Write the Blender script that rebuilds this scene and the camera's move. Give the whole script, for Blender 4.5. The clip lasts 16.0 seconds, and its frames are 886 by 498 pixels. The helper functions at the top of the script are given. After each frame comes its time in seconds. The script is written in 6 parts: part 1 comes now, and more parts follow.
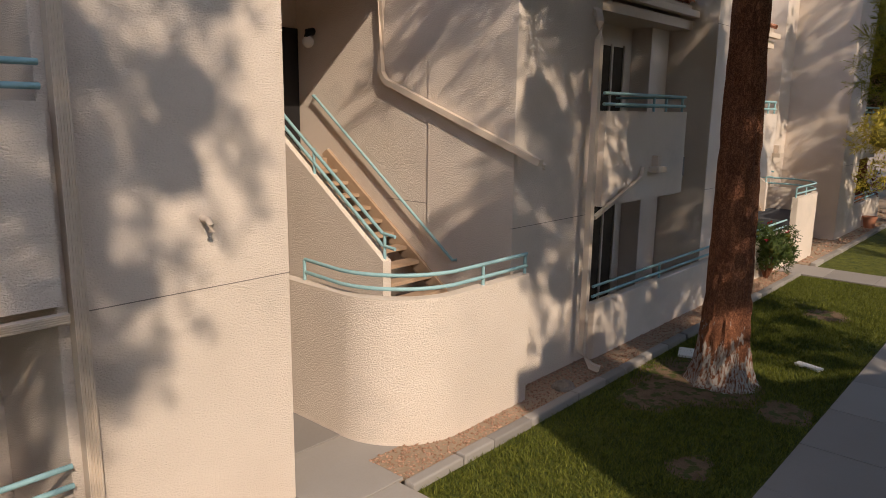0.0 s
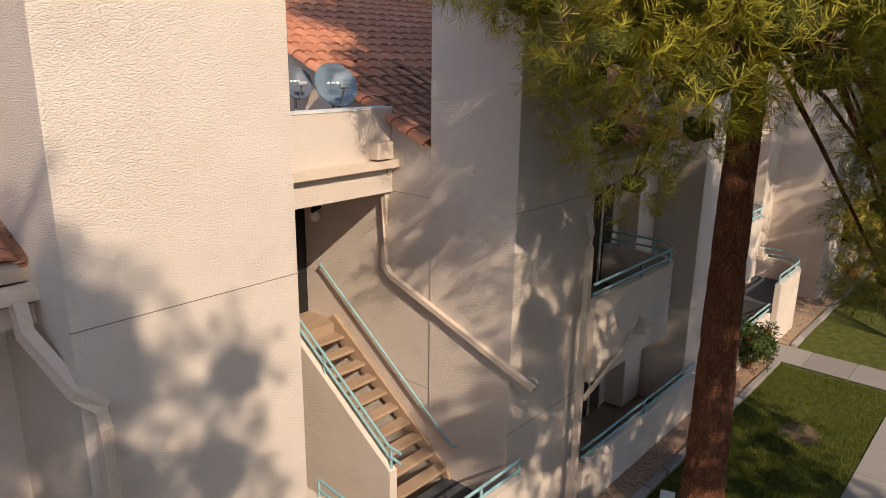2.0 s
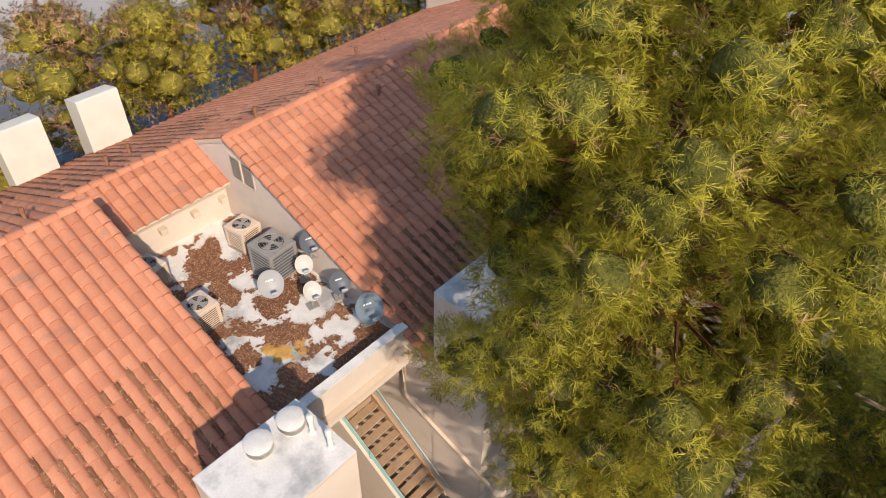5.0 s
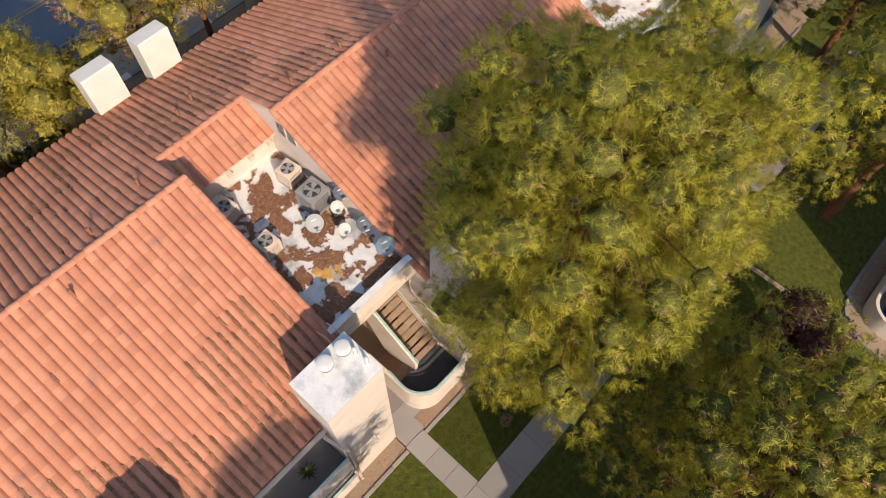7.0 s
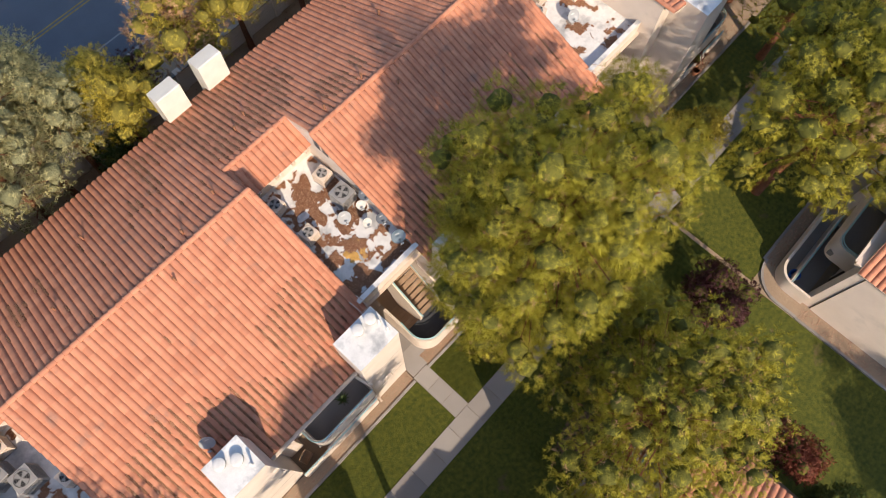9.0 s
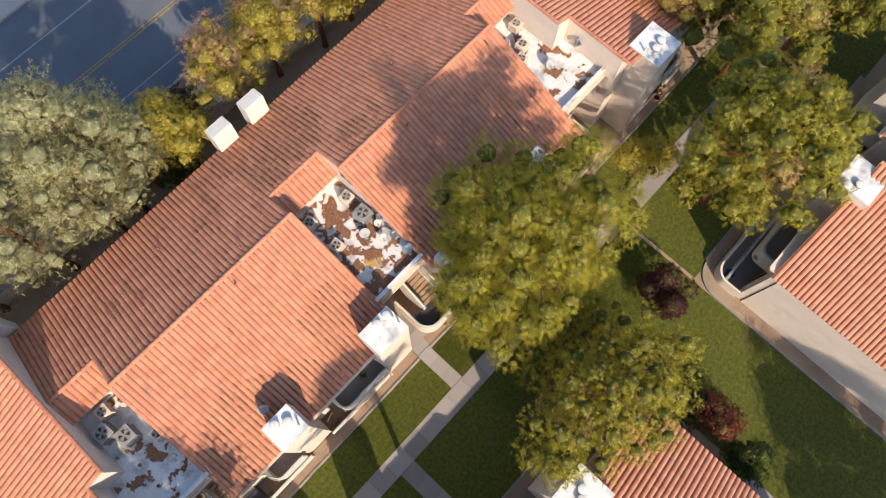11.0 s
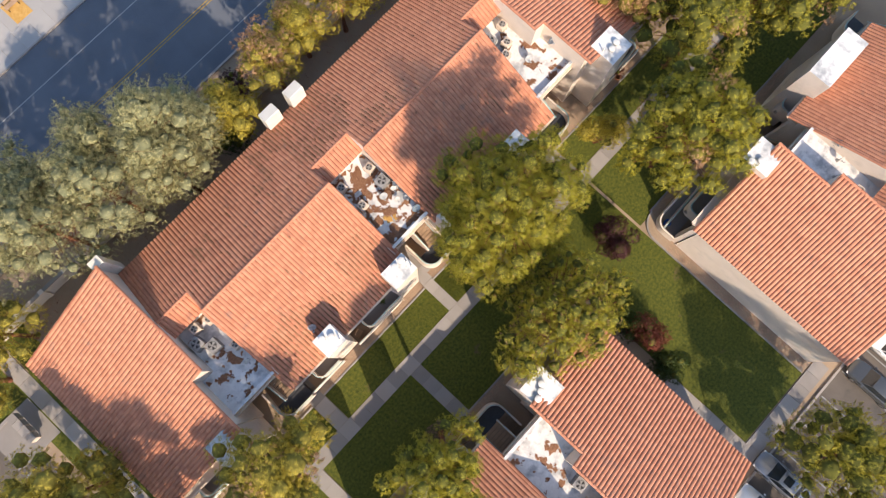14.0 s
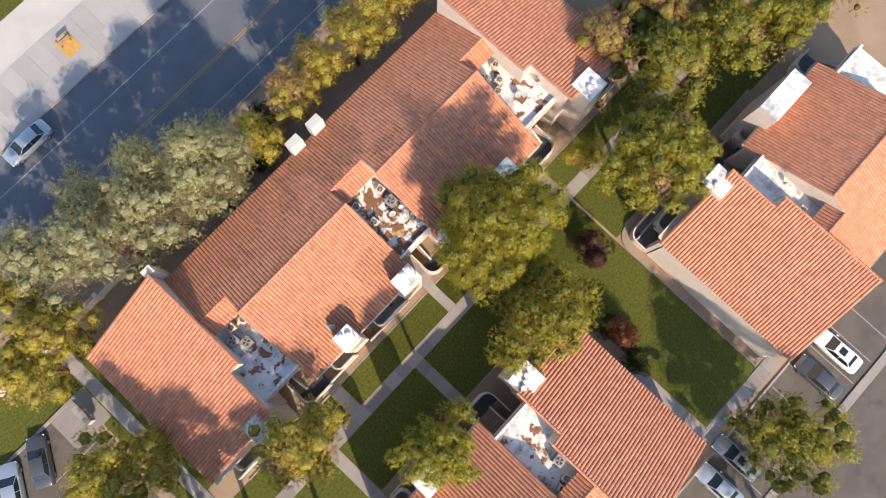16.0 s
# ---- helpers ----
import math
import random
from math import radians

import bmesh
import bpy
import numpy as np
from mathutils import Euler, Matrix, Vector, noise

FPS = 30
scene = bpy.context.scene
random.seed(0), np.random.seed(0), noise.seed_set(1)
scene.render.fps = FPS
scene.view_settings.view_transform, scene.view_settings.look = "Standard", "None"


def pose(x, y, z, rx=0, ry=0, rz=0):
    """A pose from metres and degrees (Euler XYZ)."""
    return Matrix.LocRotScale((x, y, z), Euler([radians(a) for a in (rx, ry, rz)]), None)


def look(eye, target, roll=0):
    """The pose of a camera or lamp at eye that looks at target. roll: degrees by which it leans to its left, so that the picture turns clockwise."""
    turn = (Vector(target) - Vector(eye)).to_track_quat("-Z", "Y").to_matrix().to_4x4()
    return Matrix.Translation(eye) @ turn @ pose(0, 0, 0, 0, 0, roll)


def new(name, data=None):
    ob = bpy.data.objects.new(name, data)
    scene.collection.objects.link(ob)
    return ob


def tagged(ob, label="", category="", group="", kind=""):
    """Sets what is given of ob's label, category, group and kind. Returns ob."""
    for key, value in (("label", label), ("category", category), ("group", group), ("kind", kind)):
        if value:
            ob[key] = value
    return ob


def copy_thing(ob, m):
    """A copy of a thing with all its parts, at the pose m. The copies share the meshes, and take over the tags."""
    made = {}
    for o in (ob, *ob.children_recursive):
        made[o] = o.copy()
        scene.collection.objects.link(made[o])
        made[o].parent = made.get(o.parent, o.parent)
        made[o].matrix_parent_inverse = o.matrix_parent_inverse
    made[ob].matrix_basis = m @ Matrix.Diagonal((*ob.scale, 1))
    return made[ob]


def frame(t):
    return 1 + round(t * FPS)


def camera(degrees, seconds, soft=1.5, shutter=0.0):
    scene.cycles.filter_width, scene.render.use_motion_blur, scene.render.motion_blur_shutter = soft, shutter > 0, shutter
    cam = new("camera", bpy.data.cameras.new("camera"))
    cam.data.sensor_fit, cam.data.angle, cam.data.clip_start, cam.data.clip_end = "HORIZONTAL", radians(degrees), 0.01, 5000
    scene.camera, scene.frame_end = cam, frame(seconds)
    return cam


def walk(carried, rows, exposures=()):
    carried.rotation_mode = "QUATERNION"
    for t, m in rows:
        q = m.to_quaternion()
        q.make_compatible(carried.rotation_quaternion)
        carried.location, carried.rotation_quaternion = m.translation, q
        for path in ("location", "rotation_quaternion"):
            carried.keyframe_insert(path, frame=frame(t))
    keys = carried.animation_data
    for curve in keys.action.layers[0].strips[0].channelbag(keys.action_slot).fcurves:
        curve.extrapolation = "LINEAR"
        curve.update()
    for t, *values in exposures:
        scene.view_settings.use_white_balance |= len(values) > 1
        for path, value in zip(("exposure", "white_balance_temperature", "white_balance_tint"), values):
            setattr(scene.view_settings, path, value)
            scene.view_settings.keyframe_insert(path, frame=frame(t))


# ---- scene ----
cam = camera(64.76, 16.0, soft=0.65)
PATH = [
    (0.0, 0.150, 1.200, 3.895, -11.234, -0.781, -48.151),
    (0.5, 0.143, 1.233, 4.455, -11.526, -0.777, -48.175),
    (1.0, 0.117, 1.266, 5.292, -12.096, -0.767, -48.345),
    (1.5, 0.120, 1.301, 6.338, -13.661, -0.752, -48.471),
    (2.0, 0.153, 1.382, 7.675, -15.620, -0.759, -48.578),
    (2.5, 0.139, 1.431, 9.253, -19.188, -0.764, -48.504),
    (3.0, 0.116, 1.430, 10.920, -22.779, -0.697, -48.476),
    (3.5, 0.097, 1.406, 12.705, -26.416, -0.600, -48.406),
    (4.0, 0.048, 1.374, 14.569, -31.074, -0.555, -48.392),
    (6.5, 0.424, 1.462, 25.057, -57.276, -0.935, -47.489),
    (7.0, 0.468, 1.493, 27.190, -62.355, -0.931, -47.485),
    (7.5, 0.478, 1.528, 29.213, -67.204, -0.920, -47.425),
    (8.0, 0.466, 1.550, 31.180, -68.697, -0.890, -47.358),
    (8.5, 0.458, 1.536, 33.238, -69.539, -0.897, -47.347),
    (9.0, 0.447, 1.533, 35.321, -70.432, -0.908, -47.352),
    (9.5, 0.416, 1.543, 37.399, -71.245, -0.930, -47.294),
    (12.0, 0.045, 1.666, 48.028, -75.849, -1.262, -47.043),
    (12.5, -0.015, 1.696, 50.121, -77.120, -1.279, -47.030),
    (13.0, -0.060, 1.740, 52.227, -78.398, -1.320, -46.992),
    (13.5, -0.100, 1.801, 54.332, -79.704, -1.351, -46.978),
    (14.0, -0.133, 1.871, 56.432, -81.004, -1.363, -46.974),
    (14.5, -0.155, 1.933, 58.516, -81.640, -1.387, -46.918),
    (15.0, -0.170, 2.003, 60.609, -81.607, -1.380, -46.867),
    (15.5, -0.175, 2.067, 62.685, -81.578, -1.385, -46.815),
    (16.0, -0.186, 2.124, 64.782, -81.549, -1.375, -46.799),
]
walk(cam, [(t, pose(x, y, z, 90 + pitch, roll, yaw)) for t, x, y, z, pitch, roll, yaw in PATH],
     exposures=[(0.0, -0.12), (1.5, 0.0), (3.0, 0.0), (7.0, 0.12), (9.0, 0.22), (12.0, 0.40), (16.0, 0.47)])

# ---------------------------------------------------------------- world and sun
SUN_FROM = Vector((-0.45, -1.0, 0.775)).normalized()
world = bpy.data.worlds.new("sky")
world.use_nodes = True
scene.world = world
sky = world.node_tree.nodes.new("ShaderNodeTexSky")
sky.sky_type = "NISHITA"
sky.sun_disc = False
sky.sun_elevation = math.asin(SUN_FROM.z)
sky.sun_rotation = math.atan2(SUN_FROM.x, SUN_FROM.y)
sky.dust_density = 0.8
world.node_tree.links.new(sky.outputs["Color"], world.node_tree.nodes["Background"].inputs["Color"])
world.node_tree.nodes["Background"].inputs["Strength"].default_value = 0.21
sun = new("sun", bpy.data.lights.new("sun", "SUN"))
sun.data.energy = 5.0
sun.data.angle = radians(0.6)
sun.data.color = (1.0, 0.83, 0.645)
sun.matrix_world = look(SUN_FROM * 80, (0, 0, 0))


# ---------------------------------------------------------------- materials
def material(name, low, high, rough=0.85, metal=0.0, scale=3.0, fine=40.0, bump=0.3, depth=0.01, spots=None, spot_scale=1.5, spot_cut=(0.55, 0.65),
             random_by="", stretch=(1, 1, 1), through_light=0.0, spec=0.3, sway=0.55):
    """Colour between low and high by coarse and fine noise, with relief; spots: a second colour in patches."""
    m = bpy.data.materials.new(name)
    m.use_nodes = True
    nodes, links = m.node_tree.nodes, m.node_tree.links
    bsdf = nodes["Principled BSDF"]
    bsdf.inputs["Roughness"].default_value = rough
    bsdf.inputs["Metallic"].default_value = metal
    bsdf.inputs["Specular IOR Level"].default_value = spec
    coords = nodes.new("ShaderNodeTexCoord")
    mapping = nodes.new("ShaderNodeMapping")
    mapping.inputs["Scale"].default_value = stretch
    links.new(coords.outputs["Object"], mapping.inputs["Vector"])

    def noise_at(s, detail=4.0, r=0.55):
        n = nodes.new("ShaderNodeTexNoise")
        n.inputs["Scale"].default_value, n.inputs["Detail"].default_value, n.inputs["Roughness"].default_value = s, detail, r
        links.new(mapping.outputs["Vector"], n.inputs["Vector"])
        return n.outputs["Fac"]

    def calc(op, a, b):
        n = nodes.new("ShaderNodeMath")
        n.operation = op
        for i, v in enumerate((a, b)):
            if isinstance(v, (int, float)):
                n.inputs[i].default_value = v
            else:
                links.new(v, n.inputs[i])
        return n.outputs[0]

    coarse, grain = noise_at(scale), noise_at(fine, 3.0)
    mixed = calc("ADD", calc("MULTIPLY", coarse, 0.6), calc("MULTIPLY", grain, 0.4))
    if random_by == "object":
        info = nodes.new("ShaderNodeObjectInfo")
        mixed = calc("ADD", calc("MULTIPLY", mixed, 1 - sway), calc("MULTIPLY", info.outputs["Random"], sway))
    if random_by == "island":
        info = nodes.new("ShaderNodeNewGeometry")
        mixed = calc("ADD", calc("MULTIPLY", mixed, 1 - sway), calc("MULTIPLY", info.outputs["Random Per Island"], sway))
    ramp = nodes.new("ShaderNodeValToRGB")
    edge = (0.32, 0.68) if not random_by else (0.15, 0.85)
    ramp.color_ramp.elements[0].position, ramp.color_ramp.elements[1].position = edge
    ramp.color_ramp.elements[0].color, ramp.color_ramp.elements[1].color = (*low, 1), (*high, 1)
    links.new(mixed, ramp.inputs["Fac"])
    colour = ramp.outputs["Color"]
    if spots:
        patch = nodes.new("ShaderNodeValToRGB")
        patch.color_ramp.elements[0].position, patch.color_ramp.elements[1].position = spot_cut
        links.new(noise_at(spot_scale, 8.0, 0.62), patch.inputs["Fac"])
        mix = nodes.new("ShaderNodeMix")
        mix.data_type = "RGBA"
        links.new(patch.outputs["Color"], mix.inputs["Factor"])
        links.new(colour, mix.inputs["A"])
        mix.inputs["B"].default_value = (*spots, 1)
        colour = mix.outputs["Result"]
    links.new(colour, bsdf.inputs["Base Color"])
    if bump:
        relief = nodes.new("ShaderNodeBump")
        relief.inputs["Strength"].default_value, relief.inputs["Distance"].default_value = bump, depth
        links.new(calc("ADD", grain, calc("MULTIPLY", noise_at(fine * 0.4, 2.0), 0.8)), relief.inputs["Height"])
        links.new(relief.outputs["Normal"], bsdf.inputs["Normal"])
    if through_light:
        leaf = nodes.new("ShaderNodeBsdfTranslucent")
        links.new(colour, leaf.inputs["Color"])
        blend = nodes.new("ShaderNodeMixShader")
        blend.inputs["Fac"].default_value = through_light
        links.new(bsdf.outputs["BSDF"], blend.inputs[1])
        links.new(leaf.outputs["BSDF"], blend.inputs[2])
        links.new(blend.outputs["Shader"], nodes["Material Output"].inputs["Surface"])
    return m


def stucco():
    """Sprayed stucco: flattened dabs with sharp crevices between them."""
    m = material("stucco", (0.63, 0.535, 0.455), (0.73, 0.625, 0.54), 0.95, fine=60, bump=0.25, depth=0.004, scale=0.7, stretch=(1, 1, 1.4), spots=(0.57, 0.495, 0.43), spot_scale=0.8, spot_cut=(0.55, 0.8))
    nodes, links = m.node_tree.nodes, m.node_tree.links
    bsdf = nodes["Principled BSDF"]
    coords = nodes.new("ShaderNodeTexCoord")
    mapping = nodes.new("ShaderNodeMapping")
    mapping.inputs["Scale"].default_value = (1, 1, 2.1)
    links.new(coords.outputs["Object"], mapping.inputs["Vector"])
    dabs = nodes.new("ShaderNodeTexNoise")
    dabs.inputs["Scale"].default_value, dabs.inputs["Detail"].default_value, dabs.inputs["Distortion"].default_value = 40.0, 4.0, 0.5
    links.new(mapping.outputs["Vector"], dabs.inputs["Vector"])
    flat = nodes.new("ShaderNodeValToRGB")
    flat.color_ramp.elements[0].position, flat.color_ramp.elements[1].position = 0.32, 0.58
    links.new(dabs.outputs["Fac"], flat.inputs["Fac"])
    relief = nodes.new("ShaderNodeBump")
    relief.inputs["Strength"].default_value, relief.inputs["Distance"].default_value = 0.7, 0.009
    links.new(flat.outputs["Color"], relief.inputs["Height"])
    links.new(bsdf.inputs["Normal"].links[0].from_socket, relief.inputs["Normal"])
    links.new(relief.outputs["Normal"], bsdf.inputs["Normal"])
    return m


STUCCO = stucco()
TILE = material("clay_tile", (0.37, 0.140, 0.080), (0.62, 0.280, 0.165), 0.85, scale=1.3, fine=22, bump=0.5, depth=0.006, random_by="object", sway=0.30, spots=(0.30, 0.165, 0.12), spot_scale=1.1, spot_cut=(0.58, 0.74))
TILES = material("clay_tiles", (0.37, 0.140, 0.080), (0.62, 0.280, 0.165), 0.85, scale=1.3, fine=22, bump=0.5, depth=0.006, random_by="island", sway=0.30, spots=(0.30, 0.165, 0.12), spot_scale=1.1, spot_cut=(0.58, 0.74))
ROOFING = material("white_roofing", (0.58, 0.56, 0.54), (0.76, 0.74, 0.71), 0.8, fine=30, bump=0.2, depth=0.004, spots=(0.34, 0.34, 0.34), spot_scale=0.9, spot_cut=(0.50, 0.66))
TRIM = material("cream_paint", (0.58, 0.47, 0.38), (0.64, 0.53, 0.43), 0.6, fine=60, bump=0.05, scale=2)
TEAL = material("teal_paint", (0.24, 0.40, 0.43), (0.31, 0.48, 0.50), 0.45, fine=60, bump=0.05, scale=4)
TREAD = material("tread_concrete", (0.30, 0.20, 0.13), (0.44, 0.31, 0.21), 0.9, fine=60, bump=0.3, depth=0.004)
CONCRETE = material("concrete", (0.20, 0.18, 0.168), (0.33, 0.30, 0.275), 0.9, fine=50, bump=0.3, depth=0.004, scale=1.2, random_by="object")
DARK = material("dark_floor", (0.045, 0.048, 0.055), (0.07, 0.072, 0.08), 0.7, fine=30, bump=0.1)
BLACK = material("black_metal", (0.012, 0.011, 0.012), (0.02, 0.018, 0.018), 0.5, bump=0)
GRASS = material("grass", (0.024, 0.040, 0.005), (0.13, 0.130, 0.016), 0.9, scale=4.5, fine=30, bump=1.0, depth=0.03, spots=(0.11, 0.075, 0.04), spot_scale=0.45, spot_cut=(0.63, 0.74))
BLADES = material("grass_blades", (0.028, 0.048, 0.006), (0.21, 0.215, 0.030), 0.7, random_by="island", bump=0, through_light=0.25)
EARTH = material("dry_earth", (0.24, 0.17, 0.115), (0.36, 0.27, 0.19), 0.95, scale=0.3, fine=18, bump=0.5, depth=0.02)
GRAVEL = material("red_gravel", (0.22, 0.12, 0.075), (0.50, 0.31, 0.22), 0.9, random_by="island", bump=0.1)
ASPHALT = material("asphalt", (0.088, 0.098, 0.118), (0.136, 0.148, 0.172), 0.9, scale=0.25, fine=45, bump=0.3, depth=0.004, spots=(0.16, 0.13, 0.11), spot_scale=0.22, spot_cut=(0.60, 0.75))

WORN_ASPHALT = material("worn_asphalt", (0.082, 0.070, 0.062), (0.135, 0.115, 0.10), 0.9, scale=0.4, fine=45, bump=0.3, depth=0.004, spots=(0.07, 0.065, 0.06), spot_scale=0.5, spot_cut=(0.55, 0.7))


def bark_material():
    """Reddish pine bark in long plates with dark furrows between them."""
    m = material("pine_bark", (0.19, 0.072, 0.038), (0.43, 0.18, 0.092), 0.95, scale=6, fine=40, bump=0.5, depth=0.02, stretch=(1, 1, 0.3))
    nodes, links = m.node_tree.nodes, m.node_tree.links
    bsdf = nodes["Principled BSDF"]
    coords = nodes.new("ShaderNodeTexCoord")
    warp = nodes.new("ShaderNodeTexNoise")
    warp.inputs["Scale"].default_value = 9.0
    add = nodes.new("ShaderNodeMixRGB")
    add.blend_type, add.inputs["Fac"].default_value = "ADD", 0.40
    links.new(coords.outputs["Object"], warp.inputs["Vector"])
    links.new(coords.outputs["Object"], add.inputs["Color1"])
    links.new(warp.outputs["Color"], add.inputs["Color2"])
    mapping = nodes.new("ShaderNodeMapping")
    mapping.inputs["Scale"].default_value = (1, 1, 0.20)
    links.new(add.outputs["Color"], mapping.inputs["Vector"])
    plates = nodes.new("ShaderNodeTexVoronoi")
    plates.feature = "DISTANCE_TO_EDGE"
    plates.inputs["Scale"].default_value = 24.0
    links.new(mapping.outputs["Vector"], plates.inputs["Vector"])
    furrow = nodes.new("ShaderNodeValToRGB")
    furrow.color_ramp.elements[0].position, furrow.color_ramp.elements[1].position = 0.0, 0.20
    furrow.color_ramp.elements[0].color = (0.42, 0.37, 0.34, 1)
    links.new(plates.outputs["Distance"], furrow.inputs["Fac"])
    mix = nodes.new("ShaderNodeMixRGB")
    mix.blend_type, mix.inputs["Fac"].default_value = "MULTIPLY", 1.0
    links.new(bsdf.inputs["Base Color"].links[0].from_socket, mix.inputs["Color1"])
    links.new(furrow.outputs["Color"], mix.inputs["Color2"])
    links.new(mix.outputs["Color"], bsdf.inputs["Base Color"])
    deep = nodes.new("ShaderNodeBump")
    deep.inputs["Strength"].default_value, deep.inputs["Distance"].default_value = 0.9, 0.03
    links.new(furrow.outputs["Color"], deep.inputs["Height"])
    links.new(bsdf.inputs["Normal"].links[0].from_socket, deep.inputs["Normal"])
    links.new(deep.outputs["Normal"], bsdf.inputs["Normal"])
    return m


BARK = bark_material()
NEEDLES = material("pine_needles", (0.095, 0.108, 0.012), (0.70, 0.605, 0.062), 0.55, random_by="island", bump=0, through_light=0.28, scale=1.3, fine=5, sway=0.18)
OLIVE = material("olive_leaves", (0.27, 0.265, 0.115), (0.70, 0.635, 0.33), 0.6, random_by="island", bump=0, through_light=0.35, scale=0.9, sway=0.4)
GOLD = material("yellow_needles", (0.20, 0.185, 0.025), (0.86, 0.68, 0.10), 0.55, random_by="island", bump=0, through_light=0.30, scale=1.6, fine=5, sway=0.22)
CREAM = material("cream_stack", (0.60, 0.56, 0.49), (0.70, 0.66, 0.585), 0.8, fine=50, bump=0.3, depth=0.006, scale=1.5)
WHITE = material("white_paint", (0.70, 0.69, 0.66), (0.78, 0.77, 0.74), 0.55, bump=0.05)
LITTER = material("pine_litter", (0.12, 0.048, 0.024), (0.33, 0.155, 0.085), 0.95, scale=6, fine=60, bump=0.8, depth=0.02, random_by="island", sway=0.5)
STRAW = material("loose_needles", (0.13, 0.055, 0.030), (0.54, 0.32, 0.19), 0.8, random_by="island", bump=0, sway=0.85, scale=5)
# Crown filler: the shade between the needles is put into these darker colours.
SHADE_CORE = material("inner_needles", (0.052, 0.060, 0.009), (0.18, 0.165, 0.025), 0.9, bump=1.0, depth=0.08, scale=2, fine=22)
OLIVE_SHADE_CORE = material("olive_shade_core", (0.12, 0.125, 0.06), (0.30, 0.29, 0.155), 0.9, bump=1.0, depth=0.08, scale=2, fine=22)
GOLD_SHADE_CORE = material("yellow_shade_core", (0.11, 0.10, 0.016), (0.32, 0.26, 0.045), 0.9, bump=1.0, depth=0.08, scale=2, fine=22)
RUST = material("dry_needles", (0.30, 0.16, 0.08), (0.74, 0.46, 0.26), 0.7, random_by="island", bump=0, through_light=0.25, scale=0.6)
PURPLE = material("purple_leaves", (0.045, 0.014, 0.018), (0.13, 0.045, 0.05), 0.55, random_by="island", bump=0, through_light=0.25, scale=0.8)
REDLEAF = material("red_leaves", (0.12, 0.03, 0.022), (0.32, 0.10, 0.06), 0.55, random_by="island", bump=0, through_light=0.3, scale=0.8)
LEAF = material("shrub_leaves", (0.035, 0.06, 0.014), (0.11, 0.15, 0.035), 0.5, random_by="island", bump=0, through_light=0.3, scale=0.8)


def limed_bark():
    """Pine bark with flaking limewash up to about three quarters of a metre."""
    m = BARK.copy()
    m.name = "limed_bark"
    nodes, links = m.node_tree.nodes, m.node_tree.links
    bsdf = nodes["Principled BSDF"]
    bark = bsdf.inputs["Base Color"].links[0].from_socket
    coords = nodes.new("ShaderNodeTexCoord")
    split = nodes.new("ShaderNodeSeparateXYZ")
    links.new(coords.outputs["Object"], split.inputs[0])
    flake = nodes.new("ShaderNodeTexNoise")
    flake.inputs["Scale"].default_value, flake.inputs["Detail"].default_value = 7.0, 8.0
    stretch = nodes.new("ShaderNodeMapping")
    stretch.inputs["Scale"].default_value = (1.6, 1.6, 0.35)
    links.new(coords.outputs["Object"], stretch.inputs["Vector"])
    links.new(stretch.outputs["Vector"], flake.inputs["Vector"])
    reach = nodes.new("ShaderNodeMath")
    reach.operation = "MULTIPLY_ADD"
    reach.inputs[1].default_value, reach.inputs[2].default_value = 2.6, -0.72
    links.new(flake.outputs["Fac"], reach.inputs[0])
    less = nodes.new("ShaderNodeMath")
    less.operation = "LESS_THAN"
    links.new(split.outputs["Z"], less.inputs[0])
    links.new(reach.outputs[0], less.inputs[1])
    mix = nodes.new("ShaderNodeMix")
    mix.data_type = "RGBA"
    worn = nodes.new("ShaderNodeTexNoise")
    worn.inputs["Scale"].default_value, worn.inputs["Detail"].default_value = 22.0, 6.0
    links.new(stretch.outputs["Vector"], worn.inputs["Vector"])
    keep = nodes.new("ShaderNodeValToRGB")
    keep.color_ramp.elements[0].position, keep.color_ramp.elements[1].position = 0.40, 0.56
    links.new(worn.outputs["Fac"], keep.inputs["Fac"])
    share = nodes.new("ShaderNodeMath")
    share.operation = "MULTIPLY"
    links.new(less.outputs[0], share.inputs[0])
    links.new(keep.outputs["Color"], share.inputs[1])
    links.new(share.outputs[0], mix.inputs["Factor"])
    links.new(bark, mix.inputs["A"])
    mix.inputs["B"].default_value = (0.47, 0.43, 0.39, 1)
    links.new(mix.outputs["Result"], bsdf.inputs["Base Color"])
    return m


LIMED = limed_bark()
DISH_GREY = material("dish_grey", (0.30, 0.31, 0.32), (0.37, 0.38, 0.39), 0.45, bump=0.03)
DISH_BLUE = material("dish_dark", (0.085, 0.10, 0.13), (0.12, 0.135, 0.165), 0.45, bump=0.03)
COPPER = material("coil_fins", (0.10, 0.05, 0.03), (0.18, 0.095, 0.06), 0.6, metal=0.3, fine=150, bump=0.4)
GLASS_DARK = material("tinted_glass", (0.012, 0.016, 0.02), (0.02, 0.025, 0.03), 0.06, bump=0, spec=0.6)
RUBBER = material("rubber", (0.012, 0.012, 0.012), (0.022, 0.022, 0.022), 0.8, bump=0.05)
ALLOY = material("alloy", (0.40, 0.40, 0.41), (0.52, 0.52, 0.53), 0.3, metal=0.9, bump=0)
LINE_WHITE = material("road_paint_white", (0.20, 0.205, 0.21), (0.30, 0.30, 0.30), 0.8, fine=20, bump=0.05, spots=(0.16, 0.16, 0.16), spot_scale=5, spot_cut=(0.6, 0.72))
LINE_YELLOW = material("road_paint_yellow", (0.24, 0.16, 0.05), (0.40, 0.27, 0.08), 0.8, fine=20, bump=0.05, spots=(0.14, 0.11, 0.07), spot_scale=5, spot_cut=(0.55, 0.70))
